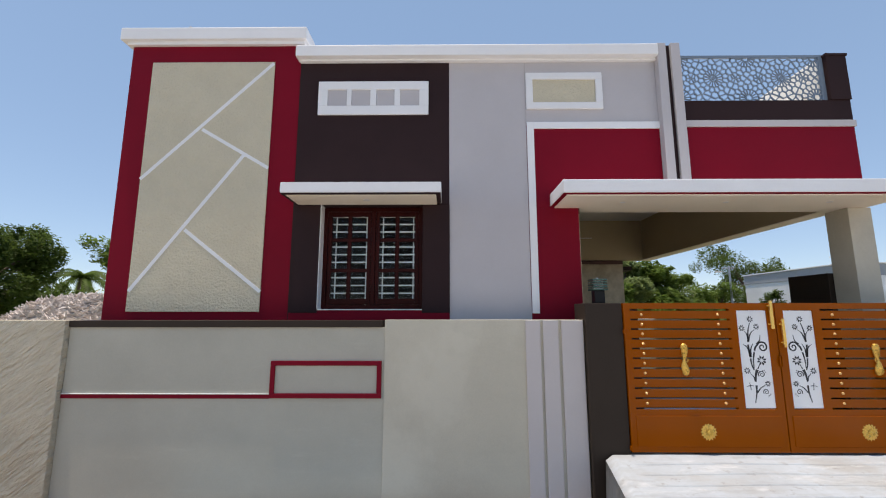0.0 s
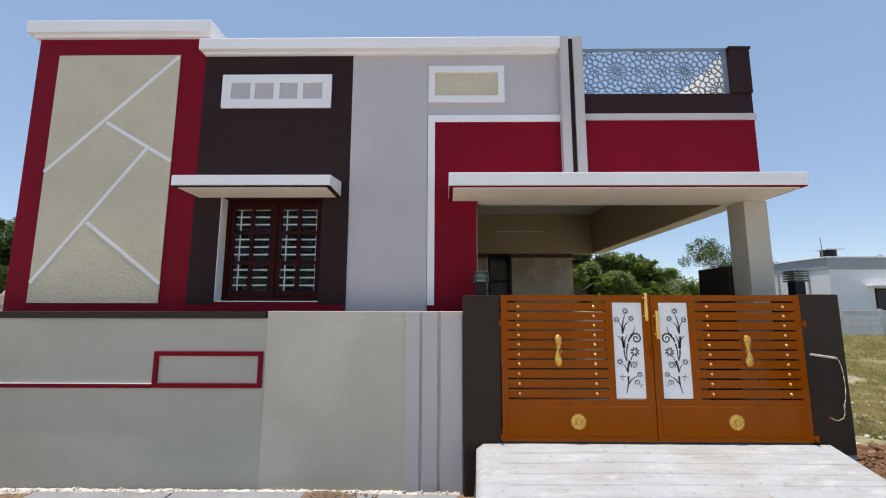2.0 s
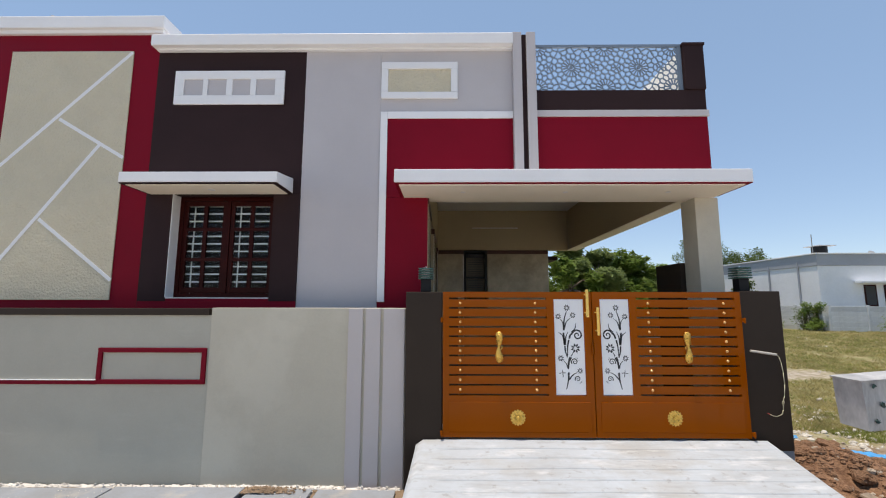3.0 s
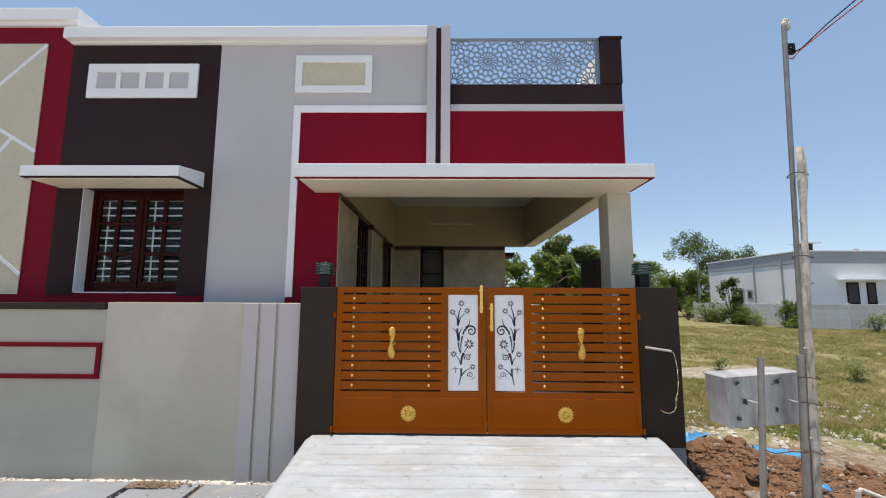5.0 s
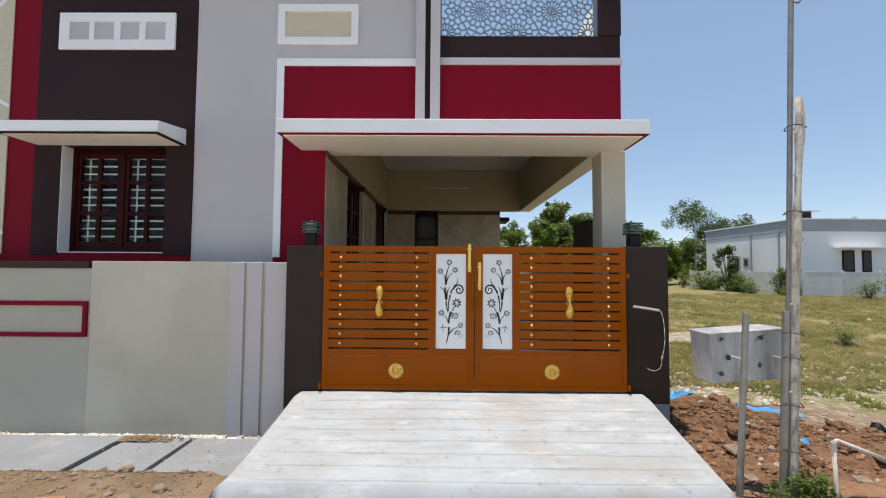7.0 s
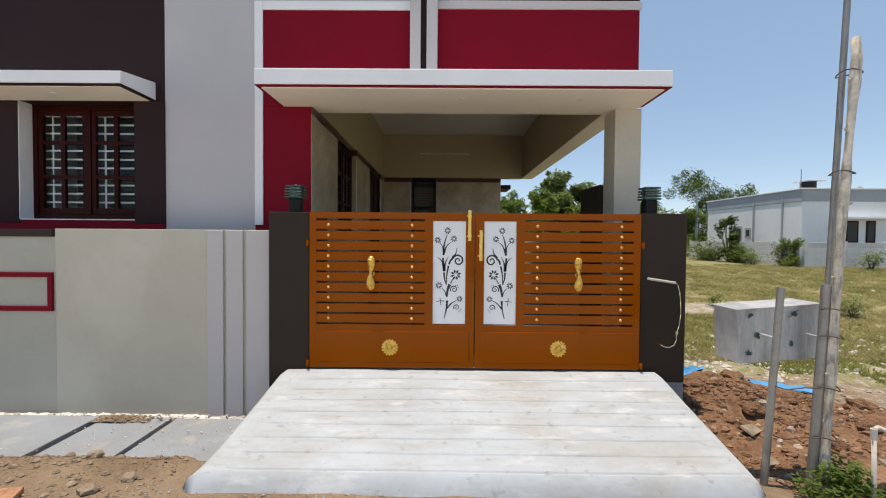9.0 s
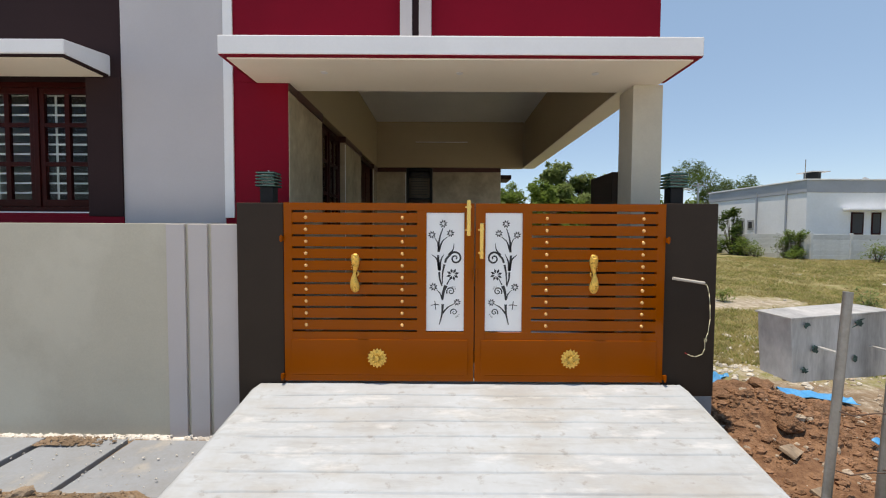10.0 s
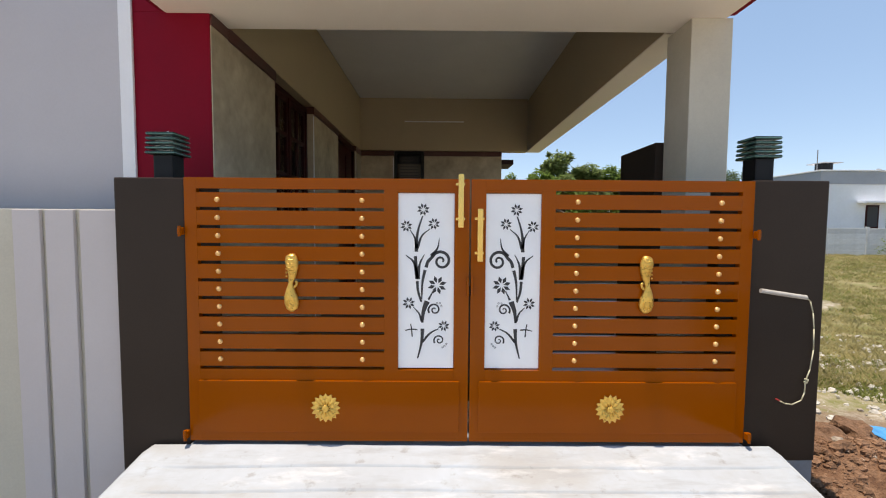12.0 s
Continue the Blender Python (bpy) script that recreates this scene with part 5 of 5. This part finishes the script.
for i, (x, y, s, r) in enumerate(((5.78, 5.30, 0.20, 0.3), (6.02, 5.42, 0.16, 1.2), (6.93, 5.30, 0.40, -0.3), (6.42, 4.12, 0.05, 0.2), (6.2, 6.9, 0.2, 0.1))):
    verts, faces = [], []
    n = 8
    for j in range(n + 1):
        for k in range(n + 1):
            u, v = k / n - 0.5, j / n - 0.5
            X, Y = x + s * (1.6 * u * math.cos(r) - v * math.sin(r)), y + s * (1.6 * u * math.sin(r) + v * math.cos(r))
            verts.append((X, Y, ground_z(X, Y) + 0.045 + (0.12 if i < 2 else 0.06) * abs(noise.noise((X * 9, Y * 9, i)))))
    for j in range(n):
        for k in range(n):
            a = j * (n + 1) + k
            faces.append((a, a + 1, a + n + 2, a + n + 1))
    t = raw_part("plastic_sheet", verts, faces, M_BLUE)
    sol = t.modifiers.new("thick", "SOLIDIFY")
    sol.thickness = 0.004
    tagged(t, "crumpled blue plastic sheet on the soil", "plastic sheet", "blue plastic scraps")


# ---------- plants ----------
def leaf_cloud(name, parent, material, clumps, leaves, size, seed, label=""):
    """Small folded leaves scattered in uneven clumps: clumps are (centre, radius)."""
    rng = random.Random(seed)
    verts, faces = [], []
    tot = sum(r * r for c, r in clumps)
    for c, r in clumps:
        for _ in range(max(6, int(leaves * r * r / tot))):
            d = Vector((rng.gauss(0, 1), rng.gauss(0, 1), rng.gauss(0, 1))).normalized()
            p = Vector(c) + d * r * (rng.random() ** 0.35) * rng.uniform(0.8, 1.12)
            p.z -= 0.15 * r * rng.random()
            s = size * rng.uniform(0.6, 1.4)
            a = Vector((rng.uniform(-1, 1), rng.uniform(-1, 1), rng.uniform(-0.6, 0.3))).normalized()
            b = a.cross(Vector((rng.uniform(-0.5, 0.5), rng.uniform(-0.5, 0.5), 1))).normalized()
            u = a.cross(b) * s * 0.15
            k = len(verts)
            verts += [p - a * s, p + b * s * 0.42 + u, p + a * s, p - b * s * 0.42 + u]
            faces += [(k, k + 1, k + 2), (k, k + 2, k + 3)]
    return raw_part(name, [tuple(v) for v in verts], faces, material, parent, label)


def tree(x, y, h, r, seed, label, leaf=None, n=9000, size=0.16, open_=0.0, trunk_r=0.16, low=0.35):
    rng = random.Random(seed)
    leaf = leaf or M_LEAF
    z0 = ground_z(x, y) - 0.05
    t = thing("tree", label, "tree", "trees", at=(x, y, z0))
    bm = bmesh.new()
    p = Vector((x, y, z0))
    fork = None
    for i in range(5):
        q = p + Vector((rng.uniform(-0.12, 0.12), rng.uniform(-0.12, 0.12), h * 0.1))
        cyl(bm, p, q, trunk_r * (1 - 0.1 * i), trunk_r * (1 - 0.1 * (i + 1)), 8)
        p = q
        fork = q
    clumps = []
    for i in range(13):
        a = i * 2.4 + rng.uniform(-0.4, 0.4)
        el = rng.uniform(0.0, 1.0)
        rad = r * (0.30 + 0.62 * math.sqrt(1 - el * el * 0.75)) * rng.uniform(0.6, 1.0)
        e = Vector((x + rad * math.cos(a), y + rad * math.sin(a), z0 + h * (low + (0.88 - low) * el)))
        mid = (fork + e) / 2 + Vector((0, 0, 0.1 * h * rng.random()))
        cyl(bm, fork, mid, trunk_r * 0.45, trunk_r * 0.25, 6)
        cyl(bm, mid, e, trunk_r * 0.25, trunk_r * 0.06, 6)
        cr = r * rng.uniform(0.24, 0.42)
        clumps.append((e, cr))
        for k in range(4):
            o = Vector((rng.gauss(0, 1), rng.gauss(0, 1), rng.gauss(0, 0.7))).normalized() * cr * rng.uniform(0.8, 1.3)
            c2 = e + o
            c2.z = min(c2.z, z0 + h * 0.97)
            cyl(bm, e, c2, trunk_r * 0.07, trunk_r * 0.03, 5)
            clumps.append((c2, cr * rng.uniform(0.25, 0.6) * (1 - 0.3 * open_)))
    part("trunk", bm, M_BARK, t, smooth=True)
    leaf_cloud("crown", t, leaf, clumps, n, size, seed + 1)
    return t


def bush(x, y, h, r, seed, label, n=700, size=0.05, leaf=None):
    rng = random.Random(seed)
    z0 = ground_z(x, y)
    b = thing("bush", label, "bush", "bushes", at=(x, y, z0))
    bm = bmesh.new()
    clumps = []
    for i in range(16):
        a = i * 2.4
        e = Vector((x + r * 0.8 * math.cos(a) * rng.random(), y + r * 0.8 * math.sin(a) * rng.random(), z0 + h * rng.uniform(0.12, 0.9)))
        cyl(bm, (x, y, z0 - 0.03), e, 0.012 * h, 0.005 * h, 5)
        clumps.append((e, r * rng.uniform(0.25, 0.5)))
    tagged(part("stem", bm, M_BARK, b), kind="stuff")
    leaf_cloud("foliage", b, leaf or M_LEAF, clumps, n, size, seed + 3)


def palm(x, y, h, seed):
    rng = random.Random(seed)
    t = thing("palm_tree", "coconut palm with drooping fronds beyond the field", "palm", "palms", at=(x, y, 0))
    bm = bmesh.new()
    pts = [Vector((x + 0.02 * i * i * 0.3, y, h * i / 8)) for i in range(9)]
    for i, (a, b) in enumerate(zip(pts[:-1], pts[1:])):
        cyl(bm, a, b, 0.16 - 0.008 * i, 0.152 - 0.008 * i, 8)
    part("trunk", bm, M_BARK, t)
    verts, faces = [], []
    top = pts[-1]
    for k in range(16):
        a = k * 2.4
        up = rng.uniform(0.1, 1.0)
        L = rng.uniform(1.8, 2.4)
        prev = None
        for j in range(9):
            s = j / 8
            p = top + Vector((math.cos(a) * L * s, math.sin(a) * L * s, up * L * s - 1.5 * s * s * L * 0.6))
            if prev is not None:
                side = Vector((-math.sin(a), math.cos(a), 0))
                for sg in (-1, 1):
                    for q in range(2):
                        o = prev.lerp(p, q * 0.5)
                        w = prev.lerp(p, q * 0.5 + 0.62)
                        tip = w + side * sg * 0.55 * (1 - 0.6 * s) + Vector((0, 0, -0.22))
                        i0 = len(verts)
                        verts += [tuple(o), tuple(w), tuple(tip)]
                        faces.append((i0, i0 + 1, i0 + 2))
            prev = p
    raw_part("fronds", verts, faces, M_LEAFD, t)


tree(-24.4, 22, 6.3, 2.9, 11, "broad dense green tree beyond the wall", M_LEAFD, 22000, 0.125, low=0.25)
tree(-18.2, 24.5, 5.8, 2.3, 12, "loose leafy green tree beside debris heap", M_LEAF, 6000, 0.15, low=0.3)
tree(-27.5, 26, 5.4, 3.4, 13, "dark green tree behind the field", M_LEAFD, 7000, 0.18, low=0.2)
tree(15.6, 32, 5.3, 2.4, 14, "rounded bright green tree across the field", M_LEAF, 14000, 0.18, low=0.2)
tree(11.2, 28, 6.0, 2.0, 15, "airy grey-green tree behind the house", M_LEAFG, 12000, 0.16, 0.4, low=0.3)
tree(8.3, 30, 4.9, 1.9, 16, "small green tree behind the house", M_LEAF, 6000, 0.14, low=0.2)
tree(9.6, 26.5, 4.7, 1.9, 21, "leafy green tree behind the house", M_LEAF, 8000, 0.16, low=0.15)
tree(13.0, 34, 5.2, 2.2, 17, "green tree in the distance", M_LEAF, 9000, 0.18, low=0.2)
tree(29.6, 42, 8.6, 4.0, 18, "tall wispy tree behind white building", M_LEAFD, 16000, 0.12, 1.0, low=0.25)
tree(21.5, 38, 4.6, 2.8, 19, "low green tree beside street lamp", M_LEAF, 7000, 0.16, low=0.15)
tree(24.0, 37.5, 4.0, 2.0, 20, "low bushy tree beside the building", M_LEAF, 5000, 0.15, low=0.1)
for i, (x, y, h) in enumerate(((-27.6, 31, 4.5), (-31.5, 36, 5.0), (-31, 40, 4.9), (28, 62, 6.0))):
    palm(x, y, h, 40 + i)
for i, (x, y, h, r) in enumerate(((7.2, 29, 3.0, 1.6), (9.6, 31, 3.4, 1.8), (12.0, 30, 3.6, 1.8), (14.0, 29.5, 3.2, 1.6), (17.6, 33, 3.4, 1.8), (19.3, 35, 3.6, 1.9))):
    bush(x, y, h, r, 90 + i, "leafy green thicket beyond the house", 2600, 0.15, M_LEAF if i % 2 else M_LEAFG)
for i in range(9):
    bush(20.9 + 0.4 * math.sin(i * 2.1), 22.2 + 1.15 * i, 0.6 + 0.7 * abs(math.sin(i * 1.7)), 0.6, 120 + i, "low green weeds along fence foot", 330, 0.075, M_LEAFG if i % 3 else M_LEAF)
bush(21.0, 27.1, 3.0, 0.75, 51, "tall weedy shrub against grey fence", 1500, 0.11, M_LEAFD)
bush(21.2, 22.6, 1.7, 0.6, 52, "weedy shrub against grey fence", 1200, 0.08)
bush(21.0, 26.5, 1.3, 1.2, 53, "low weeds against grey fence", 600, 0.09)
bush(20.6, 29.0, 1.6, 1.0, 54, "low weeds at the far fence", 500, 0.10)
bush(23.3, 20.5, 1.1, 0.7, 55, "dry weed in the field", 400, 0.07, M_LEAFG)
bush(17.5, 13.5, 0.6, 0.4, 56, "dry weed in the field", 300, 0.05, M_LEAFG)
bush(12.5, 10.2, 0.55, 0.35, 57, "dry weed in the field", 300, 0.04, M_LEAFG)
bush(10.2, 11.6, 0.4, 0.3, 58, "green weed in the field", 300, 0.035)
bush(5.66, 3.13, 0.24, 0.20, 59, "small green weed at the pole foot", 900, 0.022)
bush(5.40, 3.04, 0.14, 0.18, 60, "small green weed at the pole foot", 500, 0.018)
bush(6.0, 6.6, 0.3, 0.35, 61, "green weed behind the pillar", 500, 0.03)


def grass_field():
    rng = random.Random(77)
    for nm, mt, lb, cnt, area, hgt, thr in (("dry_grass", M_GRASSD, "dry yellow-green grass over the field", 44000, (5.5, 30, 6.6, 23), (0.025, 0.10), -0.6), ("green_grass", M_GRASS, "patches of green grass over the field", 21000, (5.5, 30, 5.7, 24), (0.02, 0.09), 0.02)):
        verts, faces = [], []
        while cnt:
            x, y = rng.uniform(area[0], area[1]), area[2] + (area[3] - area[2]) * rng.random() ** 1.6
            lush = 0.7 * math.exp(-((x - 7.2) / 1.4) ** 2 - ((y - 9.0) / 0.7) ** 2)
            if lush + noise.noise((x * 0.5, y * 0.5, 3)) + 0.6 * noise.noise((x * 1.9, y * 1.9, 1)) < thr or x < 5.5 + 0 * y or x > 5 + y * 1.25:
                continue
            if abs(y - 0.15 * (x - 8) - 11.0) < 0.7 and x < 12:
                continue
            cnt -= 1
            z = ground_z(x, y) - 0.01
            for _ in range(4):
                a = rng.uniform(0, 6.28)
                h = rng.uniform(*hgt)
                bxx, byy = x + rng.uniform(-0.06, 0.06), y + rng.uniform(-0.06, 0.06)
                w = 0.012
                k = len(verts)
                verts += [(bxx - w * math.cos(a), byy - w * math.sin(a), z), (bxx + w * math.cos(a), byy + w * math.sin(a), z), (bxx + h * 1.1 * math.sin(a) * rng.uniform(-1, 1), byy + h * 1.1 * math.cos(a), z + h)]
                faces.append((k, k + 1, k + 2))
        tagged(raw_part(nm, verts, faces, mt), lb, "grass", kind="stuff")


grass_field()

# far line of woods
rngw = random.Random(9)
cl = []
for i in range(170):
    a = radians(-75 + 150 * i / 169)
    R = rngw.uniform(70, 95)
    cl.append(((R * math.sin(a), R * math.cos(a), rngw.uniform(0.6, 2.2)), rngw.uniform(1.8, 3.2)))
fw = leaf_cloud("far_woods", None, M_LEAFG, cl, 26000, 0.55, 10)
tagged(fw, "hazy line of distant green woods", "woods", kind="stuff")

# debris heap
hv, hf = [], []
N = 26
for j in range(N + 1):
    for i in range(N + 1):
        u, v = i / N * 2 - 1, j / N * 2 - 1
        x, y = -12.4 + 3.3 * u, 14.6 + 2.2 * v
        q = max(0, 1 - (abs(u) ** 2.6 + v * v))
        hv.append((x, y, 2.45 * q ** 0.6 + 0.15 * noise.noise((x * 1.7, y * 1.7, 0)) - 0.05))
for j in range(N):
    for i in range(N):
        a = j * (N + 1) + i
        hf.append((a, a + 1, a + N + 2, a + N + 1))
heap = raw_part("debris_heap", hv, hf, M_THATCH)
tagged(heap, "tall heap of pale dry coconut debris behind wall", "heap", kind="stuff")
rngh = random.Random(12)
hv2, hf2 = [], []
for _ in range(2600):
    u, v = rngh.uniform(-0.97, 0.97), rngh.uniform(-0.97, 0.3)
    q = max(0, 1 - (abs(u) ** 2.6 + v * v))
    x, y = -12.4 + 3.3 * u, 14.6 + 2.2 * v
    p = Vector((x, y, 2.45 * q ** 0.6 + 0.15 * noise.noise((x * 1.7, y * 1.7, 0))))
    d = Vector((rngh.uniform(-1, 1), rngh.uniform(-0.6, 0.3), rngh.uniform(-0.5, 0.7))).normalized() * rngh.uniform(0.08, 0.22)
    w = d.cross(Vector((0, 1, 0.2))).normalized() * 0.03
    k = len(hv2)
    hv2 += [tuple(p - d - w), tuple(p - d + w), tuple(p + d + w * 0.6), tuple(p + d - w * 0.6), tuple(p + Vector((0, -0.06, 0.03)))]
    hf2 += [(k, k + 1, k + 4), (k + 1, k + 2, k + 4), (k + 2, k + 3, k + 4), (k + 3, k, k + 4)]
tagged(raw_part("heap_chips", hv2, hf2, M_THATCH2), "pale dry husk pieces lying on heap", "debris", kind="stuff")

# ---------- white building across the field ----------
fb = thing("far_building", "white flat-roofed building with grey parapet across field", "building", at=(31, 29, 0))
FX, FY = 22.9, 24.0
box_part("wall", fb, M_FARW, FX, 42, FY, FY + 8.4, 0, 3.8, 0.02)
box_part("parapet", fb, M_FARG, FX - 0.04, 42.04, FY - 0.04, FY + 8.44, 3.8, 4.46, 0.02, "grey parapet band")
box_part("coping", fb, M_FARW, FX - 0.10, 42.1, FY - 0.10, FY + 8.5, 4.46, 4.53, 0.01)
box_part("sunshade", fb, M_FARW, 24.85, 27.55, FY - 0.5, FY - 0.04, 2.80, 2.92, 0.02)
for x0, x1 in ((25.35, 26.05), (26.47, 27.0)):
    wn_ = box_part("window", fb, M_WOOD, x0, x1, FY - 0.03, FY - 0.004, 1.5, 2.72, 0.01, "brown window")
    bm = bmesh.new()
    bx(bm, x0 + 0.08, x1 - 0.08, FY - 0.034, FY - 0.031, 1.58, 2.64)
    part("pane", bm, M_CUT, wn_)
for y0, y1, z0, z1 in ((27.85, 28.4, 1.75, 2.4), (28.65, 29.3, 1.2, 2.5)):
    box_part("window", fb, M_BOXM, FX - 0.03, FX - 0.004, y0, y1, z0, z1, 0.01)
    box_part("window_pane", fb, M_CUT, FX - 0.036, FX - 0.031, y0 + 0.12, y1 - 0.12, z0 + 0.12, z1 - 0.12, 0)
rod_part("drain_pipe", fb, M_FARG, (FX - 0.06, 27.6, 0.2), (FX - 0.06, 27.6, 4.1), 0.05)
rod_part("drain_pipe", fb, M_FARG, (FX - 0.06, 25.3, 0.2), (FX - 0.06, 25.3, 4.1), 0.05)
rod_part("water_tank", fb, M_BLACK, (26.2, 27.5, 4.4), (26.2, 27.5, 5.35), 0.42)
box_part("tank_lid", fb, M_BOXM, 25.75, 26.9, 27.0, 28.2, 5.36, 5.41, 0.01)
bm = bmesh.new()
bmesh.ops.create_uvsphere(bm, u_segments=16, v_segments=8, radius=0.33)
bmesh.ops.delete(bm, geom=[v for v in bm.verts if v.co.z > -0.15], context="VERTS")
bmesh.ops.transform(bm, matrix=Matrix.Translation((29.3, 27, 4.95)) @ Matrix.Rotation(radians(60), 4, "Y"), verts=bm.verts)
part("dish", bm, M_BOXM, fb)
rod_part("dish_stand", fb, M_GALV, (29.2, 27, 4.4), (29.2, 27, 4.85), 0.03)
for ax, ay, az in ((24.9, 26.5, 6.0), (33.5, 28, 6.2)):
    rod_part("antenna", fb, M_GALV, (ax, ay, 4.4), (ax, ay, az), 0.025, seg=6)

fn = thing("plank_fence", "low fence wall of grey cement planks", "fence", at=(30, 22, 0))
me_p = bpy.data.meshes.new("plank")
bm = bmesh.new()
bx(bm, -0.99, 0.99, -0.025, 0.025, 0.0, 0.255, 0.012)
bm.to_mesh(me_p)
bm.free()
me_p.materials.append(M_FENCE)
me_q = bpy.data.meshes.new("post")
bm = bmesh.new()
bx(bm, -0.06, 0.06, -0.06, 0.06, -0.1, 1.64, 0.01)
bm.to_mesh(me_q)
bm.free()
me_q.materials.append(M_FENCE)
for i in range(9):
    for k in range(5):
        piece("plank", me_p, fn, (22.5 + 2.0 * i, 22.0, 0.20 + k * 0.262))
    piece("post", me_q, fn, (21.48 + 2.0 * i, 22.0, 0.1), scl=(1, 1, 0.9))
for i in range(5):
    for k in range(5):
        piece("plank", me_p, fn, (21.45, 23.05 + 2.0 * i, 0.20 + k * 0.262), (0, 0, 90))
    piece("post", me_q, fn, (21.45, 24.05 + 2.0 * i, 0.1), scl=(1, 1, 0.9))

for far in (fb, fn):
    far.location.z += 0.22

sl = thing("street_lamp", "grey concrete street lamp post among trees", "street lamp", at=(24.2, 36, 0))
rod_part("pole", sl, M_FARG, (24.2, 36, 0), (24.2, 36, 5.9), 0.11, 0.07)
tube_part("arm", sl, M_GALV, [(24.2, 36, 5.0), (23.8, 36, 5.35), (23.4, 36, 5.4)], 0.03)
bm = bmesh.new()
bx(bm, 23.05, 23.5, 35.9, 36.1, 5.33, 5.45, 0.03)
part("lamp_head", bm, M_PVC, sl)
box_part("crossarm", sl, M_GALV, 23.7, 24.7, 35.95, 36.05, 5.65, 5.75, 0.01)
